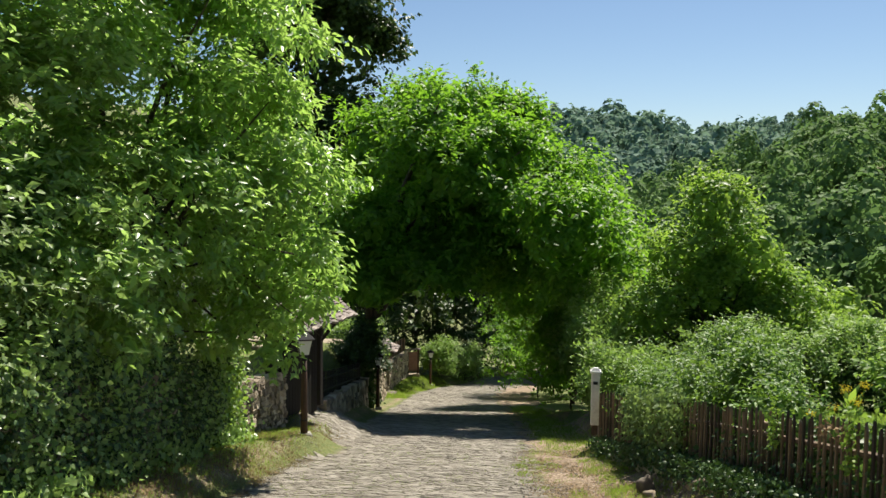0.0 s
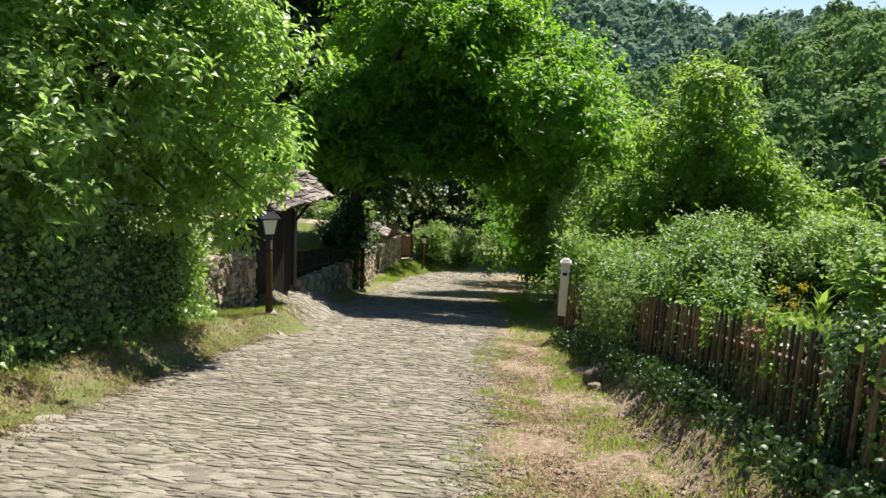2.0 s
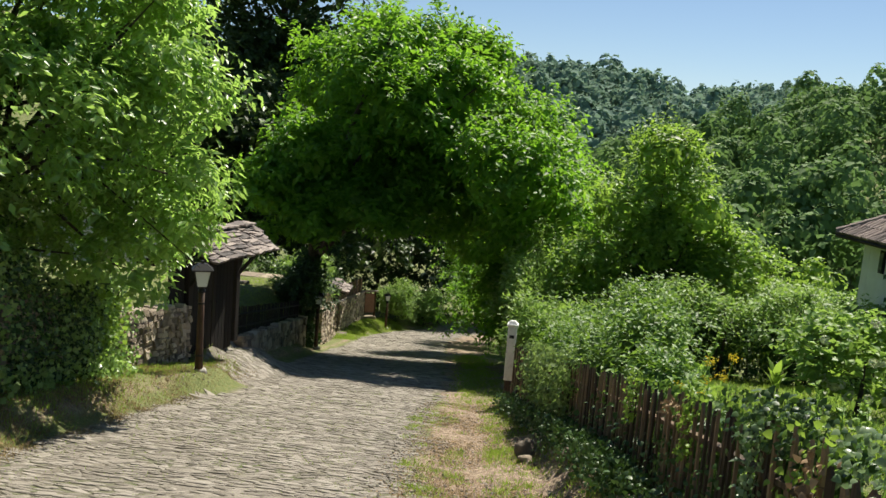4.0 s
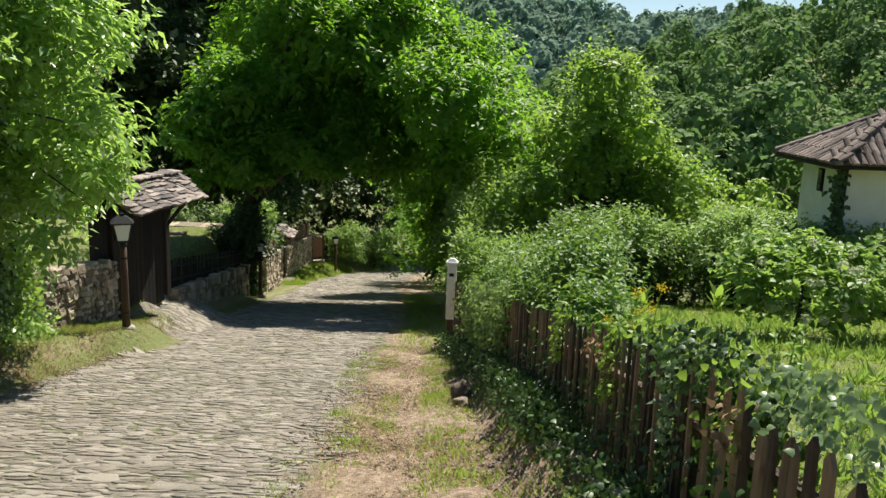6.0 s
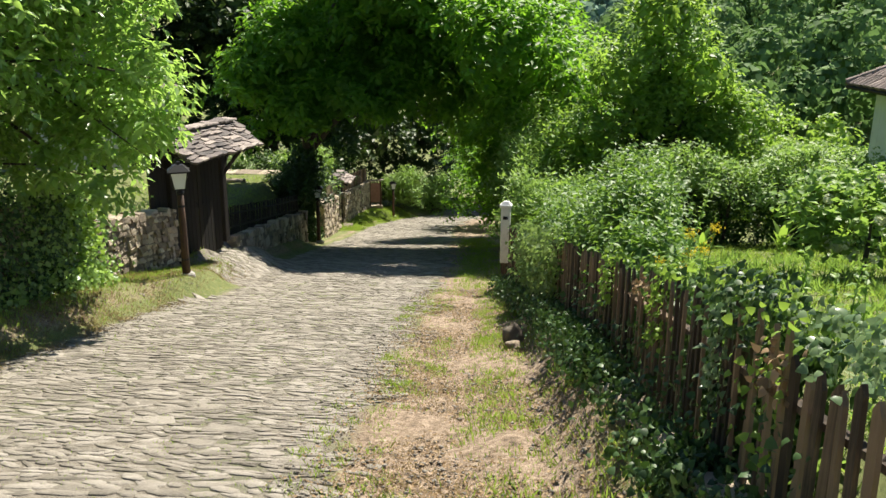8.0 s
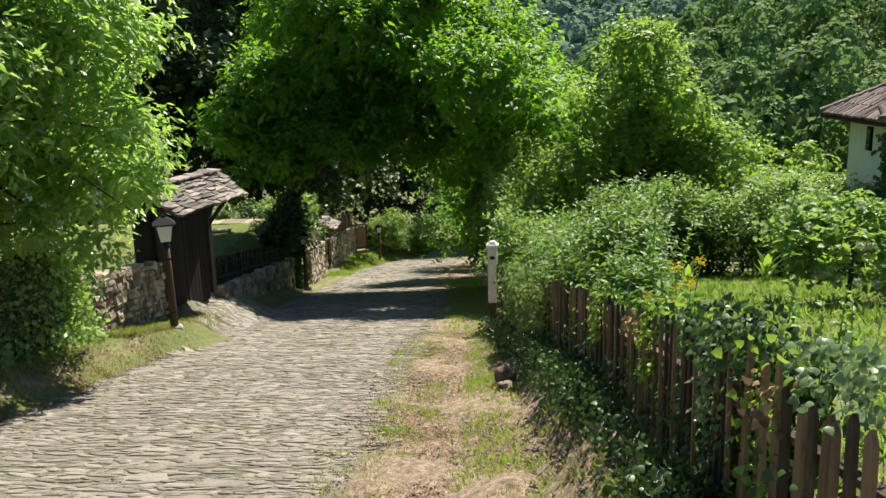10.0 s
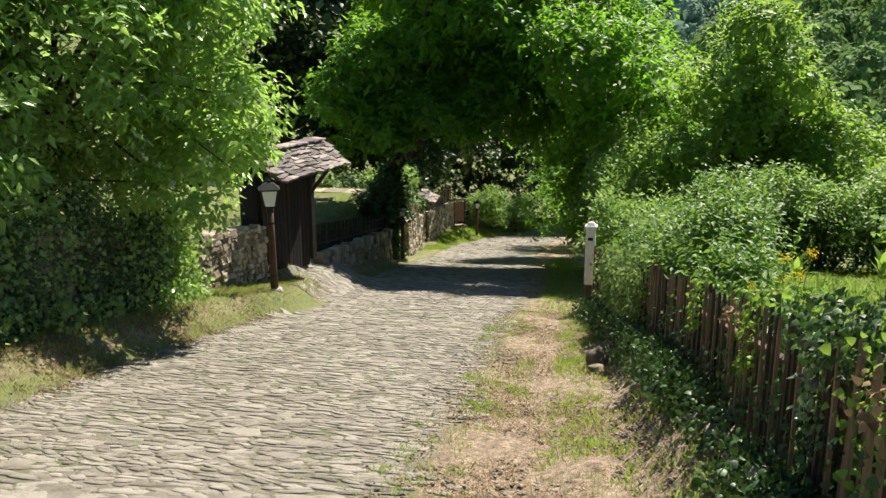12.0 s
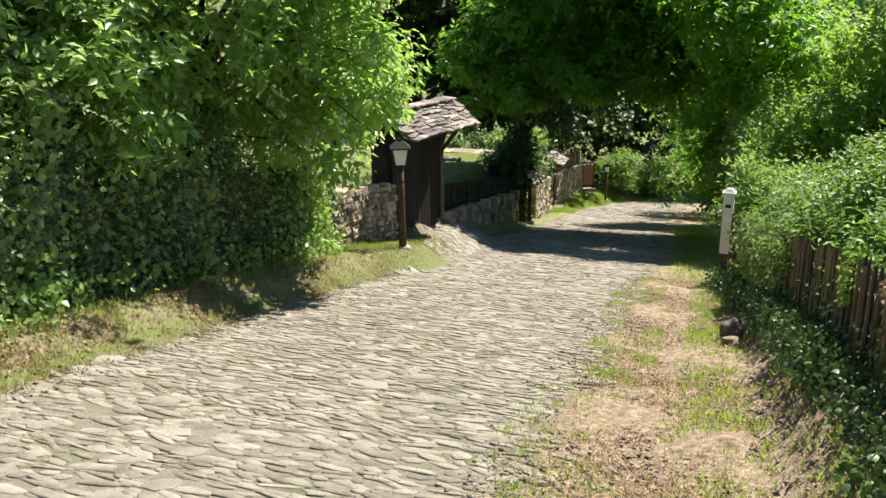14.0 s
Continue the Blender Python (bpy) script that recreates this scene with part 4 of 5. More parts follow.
def yard_gate():
    d = Vector((0.53, 2.0, 0))
    ang = math.degrees(math.atan2(d.y, d.x))
    g = thing("roofed_gate", (-3.9, 18.05, -3.56), "dark wooden yard gate under a stone slab roof", "gate", rz=ang)
    # along x the gate's width, -y towards the lane
    for x in (0.08, 2.05):
        part("post", bm_box((0.17, 0.17, 2.25), (x, 0, 1.1), 0.015), M_DARKWOOD, g)
        part("brace", bm_tube([(x, -0.06, 1.55), (x + (0.14 if x > 1 else -0.02), -0.25, 1.85), (x + (0.3 if x > 1 else 0), -0.45, 2.15)], [0.04, 0.045, 0.04], 6), M_DARKWOOD, g)
    part("brace", bm_tube([(2.1, 0, 1.5), (2.28, 0, 1.85), (2.55, 0, 2.2)], [0.045, 0.05, 0.045], 6), M_DARKWOOD, g)
    for leaf_x in (0.60, 1.50):
        leaf = part("gate_leaf", bm_box((0.88, 0.03, 0.10), (leaf_x, 0.03, 1.75), 0.004), M_DARKWOOD, g)
        part("ledge", bm_box((0.88, 0.03, 0.10), (leaf_x, 0.03, 0.45), 0.004), M_DARKWOOD, leaf)
        for k in range(6):
            part("plank", bm_box((0.138, 0.03, 2.16), (leaf_x - 0.365 + k * 0.146, 0.0, 0.94), 0.004), M_DARKWOOD, leaf)
        part("handle", bm_tube([(leaf_x + (0.34 if leaf_x < 1 else -0.34), -0.03, 1.0), (leaf_x + (0.34 if leaf_x < 1 else -0.34), -0.07, 1.06), (leaf_x + (0.34 if leaf_x < 1 else -0.34), -0.03, 1.12)], [0.01] * 3, 6), M_IRON, leaf)
    part("lintel", bm_box((3.0, 0.16, 0.16), (1.1, 0, 2.27), 0.012), M_DARKWOOD, g)
    for y in (-0.55, 0.55):
        part("purlin", bm_box((2.7, 0.09, 0.10), (1.08, y, 2.13), 0.01), M_DARKWOOD, g)
    for k in range(8):
        x = -0.2 + k * 0.365
        for s in (1, -1):
            part("rafter", bm_tube([(x, 0, 2.56), (x, -0.68 * s, 2.11)], [0.035, 0.035], 4), M_DARKWOOD, g)
    for s in (1, -1):
        part("roof_board", bm_box((2.75, 0.83, 0.025), (1.08, -0.34 * s, 2.38), 0.003, turn=(32.5 * s, 0, 0)), M_DARKWOOD, g)
    slab_roof(g, -0.30, 2.45, (-0.72, 2.16), 0.0, 2.62, 9, 0.29, 7)
    return g


yard_gate()
side = thing("board_screen", (-4.0, 17.75, -2.36), "dark board screen between the wall and the gate", "screen", rz=78)
for k in range(4):
    part("board", bm_box((0.145, 0.04, 1.05), (-0.22 + k * 0.15, 0, 0.5), 0.005), M_DARKWOOD, side)


def garden_pickets():
    f = thing("garden_fence", (-3.5, 20.2, 0), "dark wooden picket fence along the garden terrace", "fence")
    bm = bm_box((0.02, 0.075, 0.72), (0, 0, 0.36), 0.003)
    for v in bm.verts:
        if v.co.z > 0.7:
            v.co.y *= 0.25
    me = bm_mesh("picket", bm, M_DARKWOOD)
    rng = random.Random(2)
    y = 20.35
    while y < 29.4:
        put("picket", me, f, m=pose(rng.uniform(-0.01, 0.01), y - 20.2, -3.54 - 0.18 * (y - 20) + rng.uniform(-0.02, 0.02), rng.gauss(0, 1.5), 0, rng.gauss(0, 3)))
        y += 0.11
    for dz in (0.2, 0.52):
        part("rail", bm_tube([(0.03, 0.1, -3.57 + dz), (0.03, 4.6, -4.38 + dz), (0.03, 9.2, -5.2 + dz)], [0.025] * 3, 6), M_DARKWOOD, f)


garden_pickets()


def small_gate():
    g = thing("small_roofed_gate", (-3.62, 39.35, gz(-3.4, 40) - 0.02), "small dark wooden gate with a slab roof in the stone wall", "gate", rz=90)
    for x in (0.08, 1.12):
        part("post", bm_box((0.15, 0.2, 2.1), (x, 0, 1.05), 0.012), M_DARKWOOD, g)
    door = part("gate_leaf", bm_box((0.9, 0.03, 0.1), (0.6, 0.03, 1.5), 0.004), M_BROWNWOOD, g)
    for k in range(6):
        part("plank", bm_box((0.14, 0.03, 1.8), (0.23 + k * 0.148, 0, 0.95), 0.004), M_BROWNWOOD, door)
    part("lintel", bm_box((1.5, 0.2, 0.14), (0.6, 0, 2.1), 0.012), M_DARKWOOD, g)
    for s in (1, -1):
        part("roof_board", bm_box((1.75, 0.62, 0.03), (0.6, -0.26 * s, 2.33), 0.003, turn=(28 * s, 0, 0)), M_DARKWOOD, g)
    slab_roof(g, -0.35, 1.45, (-0.56, 2.2), 0.0, 2.5, 12, 0.32, 4)
    part("step", bm_box((1.0, 0.5, 0.16), (0.6, -0.35, 0.0), 0.03), M_STONE, g, "worn stone doorstep")


small_gate()


def plank_fence(label, a, b, za, zb, h, step, mat, seed):
    f = thing("plank_fence", (a[0], a[1], za), label, "fence")
    rng = random.Random(seed)
    me = bm_mesh("plank", bm_box((0.025, step * 0.92, h), (0, 0, h / 2), 0.004), mat)
    n = int(math.hypot(b[0] - a[0], b[1] - a[1]) / step)
    for k in range(n):
        q = (k + 0.5) / n
        put("plank", me, f, m=pose((b[0] - a[0]) * q, (b[1] - a[1]) * q, (zb - za) * q + rng.uniform(-0.03, 0.03), 0, 0, rng.gauss(0, 2)))


plank_fence("weathered brown plank fence standing on the far wall", (-3.62, 40.9), (-3.05, 46.8), -6.88, -7.45, 0.75, 0.15, M_PICKET, 3)
plank_fence("weathered brown plank fence beside the small gate", (-3.5, 35.6), (-3.62, 39.2), -6.15, -6.6, 0.65, 0.15, M_PICKET, 4)


def notice_board():
    t = thing("notice_board", (-2.65, 47.6, gz(-2.65, 47.6) - 0.05), "brown wooden notice board with a pinkish panel", "notice board", rz=25)
    part("plinth", bm_box((0.8, 0.3, 0.3), (0, 0, 0.15), 0.03), M_STONE, t)
    for x in (-0.32, 0.32):
        part("post", bm_box((0.1, 0.1, 1.55), (x, 0, 0.95), 0.01), M_BROWNWOOD, t)
    part("panel", bm_box((0.55, 0.04, 1.1), (0, -0.02, 1.05), 0.006), rough_material("faded_red_panel", [(0.3, (0.22, 0.10, 0.075)), (0.7, (0.36, 0.19, 0.15))], 6, 60, 0.7, 0.2, 0.005), t, "faded reddish panel")
    part("cap", bm_box((0.95, 0.3, 0.06), (0, 0, 1.74), 0.012), M_SLAB, t)


notice_board()


# ---- white post, rocks ----
def marker_post():
    t = thing("marker_post", (2.84, 16.75, gz(2.84, 16.75) - 0.05), "white-painted square post with a capped top at the fence end", "post", rz=-8)
    h = -1.88 - (gz(2.84, 16.75) - 0.05)
    part("shaft", bm_box((0.17, 0.17, h - 0.62), (0, 0, 0.56 + (h - 0.62) / 2), 0.012), M_WHITEPAINT, t)
    part("stub", bm_box((0.13, 0.13, 0.6), (0, 0, 0.29), 0.012), M_PICKET, t, "bare weathered wooden foot")
    cap = bmesh.new()
    bm_box((0.22, 0.22, 0.05), (0, 0, h - 0.06), 0.01, bm=cap)
    bm_box((0.19, 0.19, 0.06), (0, 0, h - 0.01), 0.0, taper=0.45, bm=cap)
    part("cap", cap, M_WHITEPAINT, t)
    part("plate", bm_box((0.09, 0.008, 0.06), (0, -0.09, h - 0.28), 0.002), M_IRON, t, "small grey plate")


marker_post()


def rock(at, size, seed, label):
    bm = bmesh.new()
    bmesh.ops.create_icosphere(bm, subdivisions=3, radius=0.5)
    for v in bm.verts:
        n = noise.noise(v.co * 2.2 + Vector((seed, 0, 0)))
        v.co *= 1 + 0.5 * n
        v.co = Vector((v.co.x * size[0], v.co.y * size[1], max(v.co.z, -0.3) * size[2]))
    me = bm_mesh("rock", bm, M_STONE, True)
    ob = put("rock", me)
    ob.matrix_basis = pose(*at, 0, 0, seed * 50)
    tagged(ob, label, "rock", "rocks by the fence")


rock((2.63, 11.1, gz(2.63, 11.1) + 0.10), (0.26, 0.24, 0.30), 1, "grey-brown fieldstone at the edge of the strip")
rock((2.60, 10.75, gz(2.6, 10.75) + 0.03), (0.20, 0.18, 0.14), 2, "small pale fieldstone lying before a larger one")
rock((2.95, 9.55, gz(2.95, 9.55) + 0.05), (0.30, 0.24, 0.16), 3, "pale flat stone under the ivy")


# ---- tiled house in the lower garden ----
def tiled_house():
    x0, x1, y0, y1 = 11.0, 16.4, 18.35, 19.8
    zf, ze = gz(12, 19) - 0.6, 0.02
    t = thing("tiled_house", (x0, y0, zf), "whitewashed village house with an old clay tile roof", "house")
    H = ze - zf
    part("wall_front", bm_box((x1 - x0, 0.3, H), ((x1 - x0) / 2, 0.15, H / 2), 0.01), M_PLASTER, t)
    part("wall_side", bm_box((0.3, y1 - y0 - 0.3, H), (0.15, (y1 - y0) / 2 + 0.15, H / 2), 0.01), M_PLASTER, t)
    part("wall_back", bm_box((x1 - x0, 0.3, H), ((x1 - x0) / 2, y1 - y0 + 0.15, H / 2), 0.01), M_PLASTER, t)
    part("corner_post", bm_box((0.16, 0.16, H), (-0.02, -0.02, H / 2), 0.01), M_DARKWOOD, t)
    win = part("window", bm_box((0.05, 0.22, 0.5), (-0.01, 0.85, H - 0.45), 0.006), M_DARKWOOD, t)
    part("pane", bm_box((0.02, 0.15, 0.42), (-0.045, 0.85, H - 0.45), 0.002), M_GLASS, win)
    win = part("window", bm_box((0.05, 0.5, 0.8), (-0.01, 0.75, H - 1.9), 0.006), M_DARKWOOD, t)
    part("pane", bm_box((0.02, 0.4, 0.7), (-0.045, 0.75, H - 1.9), 0.002), M_GLASS, win)
    ov = 0.45
    a, b, c, d = Vector((-ov, -ov, H)), Vector((x1 - x0 + ov, -ov, H)), Vector((x1 - x0 + ov, y1 - y0 + 0.3 + ov, H)), Vector((-ov, y1 - y0 + 0.3 + ov, H))
    my, half = (a.y + d.y) / 2, (d.y - a.y) / 2
    rise = 1.02
    p, q = Vector((-ov + half * 1.4, my, H + rise)), Vector((x1 - x0 + ov - half * 1.4, my, H + rise))
    bm = bmesh.new()
    V = [bm.verts.new(v) for v in (a, b, c, d, p, q)]
    for f in ((0, 1, 5, 4), (1, 2, 5), (2, 3, 4, 5), (3, 0, 4), (3, 2, 1, 0)):
        bm.faces.new([V[i] for i in f])
    roof = part("roof", bm, M_DARKWOOD, t)
    for e0, e1 in ((a, b), (d, a)):
        part("fascia", bm_tube([e0 + Vector((0, 0, -0.04)), e1 + Vector((0, 0, -0.04))], [0.05, 0.05], 4), M_DARKWOOD, t)
    tile = bmesh.new()
    ring = []
    for yy, rr in ((0, 0.092), (0.42, 0.075)):
        ring.append([tile.verts.new((math.cos(k * math.pi / 5) * rr, yy, math.sin(k * math.pi / 5) * rr * 0.8)) for k in range(6)])
    for k in range(5):
        tile.faces.new((ring[0][k], ring[0][k + 1], ring[1][k + 1], ring[1][k]))
    tile.faces.new(ring[0][::-1])
    me = bm_mesh("tile", tile, M_TILE)
    rng = random.Random(8)

    def lay(e0, e1, t0, t1, rows):
        along = (e1 - e0).normalized()
        up = (t0 - e0) - along * (t0 - e0).dot(along)
        n = along.cross(up).normalized()
        upn = up.normalized()
        R = Matrix((along, upn, n)).transposed().to_4x4()
        for r in range(rows):
            f = r / rows
            s0, s1 = e0.lerp(t0, f), e1.lerp(t1, f)
            k = 0.0
            while k < (s1 - s0).length - 0.05:
                at = s0 + along * (k + 0.08) + n * (0.012 + rng.uniform(0, 0.012)) - upn * 0.03
                put("tile", me, roof, m=Matrix.Translation(at) @ R @ pose(0, 0, 0, 3 + rng.gauss(0, 1.5), 0, rng.gauss(0, 2)))
                k += 0.172

    lay(a, b, p, q, 5)
    lay(d, a, p, p, 5)
    for e0, e1 in ((a, p), (p, q), (d, p)):
        n = int((e1 - e0).length / 0.3)
        for k in range(n):
            v = e0.lerp(e1, k / n) + Vector((0, 0, 0.05))
            put("tile", me, roof, m=Matrix.Translation(v) @ (e1 - e0).to_track_quat("Y", "Z").to_matrix().to_4x4() @ Matrix.Diagonal((1.3, 0.95, 1.3, 1)))
    rngn = np.random.default_rng(3)
    n = 420
    z = rngn.random(n) * H * 0.97
    base = np.stack([-0.12 + 0.1 * rngn.normal(size=n), -0.13 + 0.06 * rngn.normal(size=n), z], -1)
    put("climbing_ivy", leaf_mesh("climbing_ivy", base, ball(rngn, n) * 0.5 + (0, -0.3, -0.6), ball(rngn, n) * 0.5 + (-0.3, -1, 0.2), 0.11 * np.ones(n), 0.1 * np.ones(n), L_IVY, True), t)


tiled_house()


def plain_house(name, at, size, label, roof_mat, rz=0, rows=2):
    t = thing(name, at, label, "house", rz=rz)
    w, d, h = size
    part("wall", bm_box((w, d, h), (0, 0, h / 2), 0.02), M_PLASTER, t)
    bm = bmesh.new()
    o = 0.5
    V = [bm.verts.new(v) for v in ((-w / 2 - o, -d / 2 - o, h), (w / 2 + o, -d / 2 - o, h), (w / 2 + o, d / 2 + o, h), (-w / 2 - o, d / 2 + o, h), (-w / 4, 0, h + d * 0.32), (w / 4, 0, h + d * 0.32))]
    for f in ((0, 1, 5, 4), (1, 2, 5), (2, 3, 4, 5), (3, 0, 4), (3, 2, 1, 0)):
        bm.faces.new([V[i] for i in f])
    part("roof", bm, roof_mat, t)
    for r in range(rows):
        for k in range(3):
            win = part("window", bm_box((0.8, 0.1, 1.1), (-w * 0.3 + k * w * 0.3, -d / 2 - 0.01, h * (0.3 + 0.45 * r)), 0.01), M_DARKWOOD, t)
            part("pane", bm_box((0.64, 0.02, 0.94), (-w * 0.3 + k * w * 0.3, -d / 2 - 0.07, h * (0.3 + 0.45 * r)), 0.003), M_GLASS, win)


plain_house("white_house", (-13.6, 38.5, gz(-13.6, 38.5)), (5.5, 5, 5.2), "white two-storey house behind the dark trees", M_SLAB, 12)
plain_house("valley_house", (9.2, 62.0, -8.2), (3.4, 3.0, 3.4), "small white house with a grey-blue roof among the trees", rough_material("grey_blue_sheet", [(0.3, (0.30, 0.34, 0.42)), (0.7, (0.46, 0.50, 0.58))], 3, 40, 0.5, 0.1, 0.005), 20, 1)

# ---- garden terrace ----
kerb = thing("garden_kerb", (-5.1, 29.6, gz(-5.9, 29.6)), "pale stone edging along the garden path", "kerb", rz=-8)
for k in range(4):
    part("block", bm_box((0.62, 0.3, 0.16), (-2.5 + k * 0.64, 0.02 * (k % 2), 0.05), 0.03), M_STONE, kerb)
path = thing("garden_path", (-6.2, 32.6, gz(-6.2, 32.6)), "pale stone garden path on the lawn", "path", rz=-6)
for k in range(6):
    part("slab", bm_box((0.85, 0.9, 0.08), (-2.4 + k * 0.88, 0, 0.03), 0.02), M_STONE, path)
stone_wall("pale stone wall at the back of the lawn", (-11.0, 36.6), (-4.4, 35.6), (gz(-9, 36.3), gz(-4.6, 35.7) - 0.3), (gz(-9, 36.3) + 1.2, gz(-4.6, 35.7) + 1.0), 0.4, 0.18, 0.34, 21, True)


# ---- creepers, weeds and grass ----
def creeper(name, label, mat, seed, path, count, leaf, spread, lobed=True, droop=0.5, category="creeper", face=(-1, 0, 0.3)):
    """Leaves massed along a path of (x, y, z low, z high)."""
    rng = np.random.default_rng(seed)
    P = np.array(path, float)
    f = rng.random(count) * (len(P) - 1)
    # thick tufts and thin gaps along the way
    tuft = rng.random(60) * (len(P) - 1)
    near = tuft[rng.integers(0, 60, count)] + 0.05 * rng.normal(size=count)
    f = np.clip(np.where(rng.random(count) < 0.75, near, f), 0, len(P) - 1.001)
    i, q = f.astype(int), (f % 1)[:, None]
    c = P[i] * (1 - q) + P[i + 1] * q
    z = c[:, 2] + (c[:, 3] - c[:, 2]) * rng.random(count)
    base = np.stack([c[:, 0] + spread * rng.normal(size=count), c[:, 1] + 0.5 * spread * rng.normal(size=count), z], -1)
    tip = ball(rng, count) * 0.7 + np.array(face) * 0.5 + np.array([0, 0, -droop])
    nor = ball(rng, count) * 0.5 + np.array(face)
    ln = leaf * (0.55 + 0.8 * rng.random(count))
    return tagged(put(name, leaf_mesh(name, base, tip, nor, ln, ln * 0.95, mat, lobed)), label, category, kind="stuff")


wall_line = [(-4.25 + 0.1 * k / 12, 2.4 + k * 1.05, gz(-4.1, 2.4 + k * 1.05) - 0.02, gz(-4.1, 2.4 + k * 1.05) + 1.55 + 0.3 * math.sin(k * 2.3)) for k in range(13)]
creeper("ivy", "dark ivy mat covering the old wall", L_IVY, 41, wall_line, 24000, 0.058, 0.14, True, 0.6, face=(1, -0.3, 0.3))
creeper("ivy", "lighter creeper leaves mixed into the ivy wall", L_ELDER, 48, [(a + 0.06, b, c + 0.1, d + 0.2) for a, b, c, d in wall_line], 10000, 0.072, 0.17, False, 0.5, face=(1, -0.3, 0.4))
creeper("weeds", "mixed green weeds at the foot of the ivy wall", L_ELDER, 42, [(a + 0.28, b, c, c + 0.35) for a, b, c, d in wall_line], 2200, 0.08, 0.16, False, -0.2, "weeds", (1, 0, 0.6))
creeper("ivy", "ivy and bindweed at the end of the overgrown wall", L_HAZEL, 43, [(-4.3, 13.6, -3.0, -1.1), (-4.05, 14.2, -3.05, -1.4), (-4.25, 14.8, -3.1, -1.6)], 2400, 0.09, 0.16, False, 0.4, face=(0.7, -0.6, 0.4))
creeper("ivy", "dark ivy thickly wrapped round the walnut's trunk", L_IVY, 59, [(-3.95, 30.6, -6.5, -3.6), (-3.55, 30.5, -6.5, -2.7), (-3.1, 30.5, -6.5, -3.2)], 3200, 0.10, 0.16, True, 0.6, face=(0.2, -1, 0.3))
fence_top = FENCE_TOP
fence_x = FENCE_X
creeper("ivy", "dark ivy and weeds at the foot of the picket fence", L_IVY, 44, [(fence_x(y) - 0.13, y, gz(3.0, y) - 0.05, gz(3.0, y) + (0.18 if y < 6 else 0.28)) for y in np.arange(3, 16.6, 0.8)], 15000, 0.042, 0.13, True, 0.1)
creeper("ivy", "green ivy trailing over the tops of the pickets", L_HAZEL, 45, [(fence_x(y) + 0.17, y, fence_top(y) - 0.14, fence_top(y) + 0.10) for y in np.arange(4.9, 9.2, 0.5)], 220, 0.042, 0.06, True, 0.6)
creeper("ivy", "pale variegated ivy draped over the near pickets", L_PALEIVY, 46, [(fence_x(y) + 0.12, y, fence_top(y) - 0.16, fence_top(y) + 0.08) for y in np.arange(3.75, 4.8, 0.2)], 330, 0.036, 0.07, True, 0.5)
creeper("creeper", "tangled dry and green creepers over the far pickets", L_BRAMBLE, 47, [(fence_x(y) - 0.05, y, fence_top(y) - 0.75, fence_top(y) + 0.12) for y in np.arange(11, 14.4, 0.5)], 3000, 0.065, 0.11, False, 0.5)
# Coloured as shaded leaves, so the gaps between pickets read dark.
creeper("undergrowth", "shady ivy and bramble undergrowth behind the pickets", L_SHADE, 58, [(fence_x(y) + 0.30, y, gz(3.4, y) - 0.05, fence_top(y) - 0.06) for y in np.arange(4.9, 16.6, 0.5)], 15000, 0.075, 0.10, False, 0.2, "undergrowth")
creeper("ivy", "dark ivy clump heaped over the picket tops", L_IVY, 49, [(fence_x(y) + 0.05, y, fence_top(y) - 0.16, fence_top(y) + 0.16) for y in (4.95, 5.2, 5.45, 5.7)], 560, 0.038, 0.09, True, 0.6)
creeper("ivy", "bright young creeper leaves where the pickets change", L_HAZEL, 57, [(fence_x(y) - 0.02, y, fence_top(y) - 0.75, fence_top(y) + 0.04) for y in (4.55, 4.75, 4.95)], 120, 0.040, 0.05, True, 0.6)
for k, y in enumerate((5.25, 6.4, 7.9)):
    creeper("ivy", "ivy strand hanging down the pickets", L_PALEIVY if k == 0 else L_HAZEL, 50 + k, [(fence_x(y) - 0.05, y, fence_top(y) - 0.55 + 0.1 * (k % 4), fence_top(y) + 0.05), (fence_x(y) - 0.06, y + 0.12, fence_top(y) - 0.4, fence_top(y) + 0.08)], 170, 0.032, 0.025, True, 0.8)
creeper("ivy", "ivy leaves growing up the near pickets", L_IVY, 56, [(fence_x(y) - 0.04, y, gz(3, y) + 0.1, fence_top(y) - 0.35) for y in np.arange(3.9, 10, 0.4)], 420, 0.042, 0.04, True, 0.6)


def blades(name, label, mat, seed, n, where, height, lean=0.5, width=0.006, kind_word="grass"):
    """Single blades of grass, in tufts; where gives places on plan."""
    rng = np.random.default_rng(seed)
    x, y = where(rng, n)
    z = ground_z(x, y)
    h = height * (0.4 + 0.9 * rng.random(len(x)))
    base = np.stack([x, y, z - 0.01], -1)
    tip = ball(rng, len(x)) * lean + np.array([0, 0, 1.0])
    return tagged(put(name, leaf_mesh(name, base, tip, ball(rng, len(x)), h, np.full(len(x), width) + 0.02 * h, mat)), label, kind_word, kind="stuff")


def tufts(x0, x1, y0, y1, tuft_n, sd, power=1.0):
    def where(rng, n):
        cy = y0 + (y1 - y0) * rng.random(tuft_n) ** power
        m, hf = road_mid(cy)
        lo = x0(m, hf) if callable(x0) else x0
        hi = x1(m, hf) if callable(x1) else x1
        cx = lo + (hi - lo) * rng.random(tuft_n)
        i = rng.integers(0, tuft_n, n)
        return cx[i] + sd * rng.normal(size=n), cy[i] + sd * rng.normal(size=n)
    return where


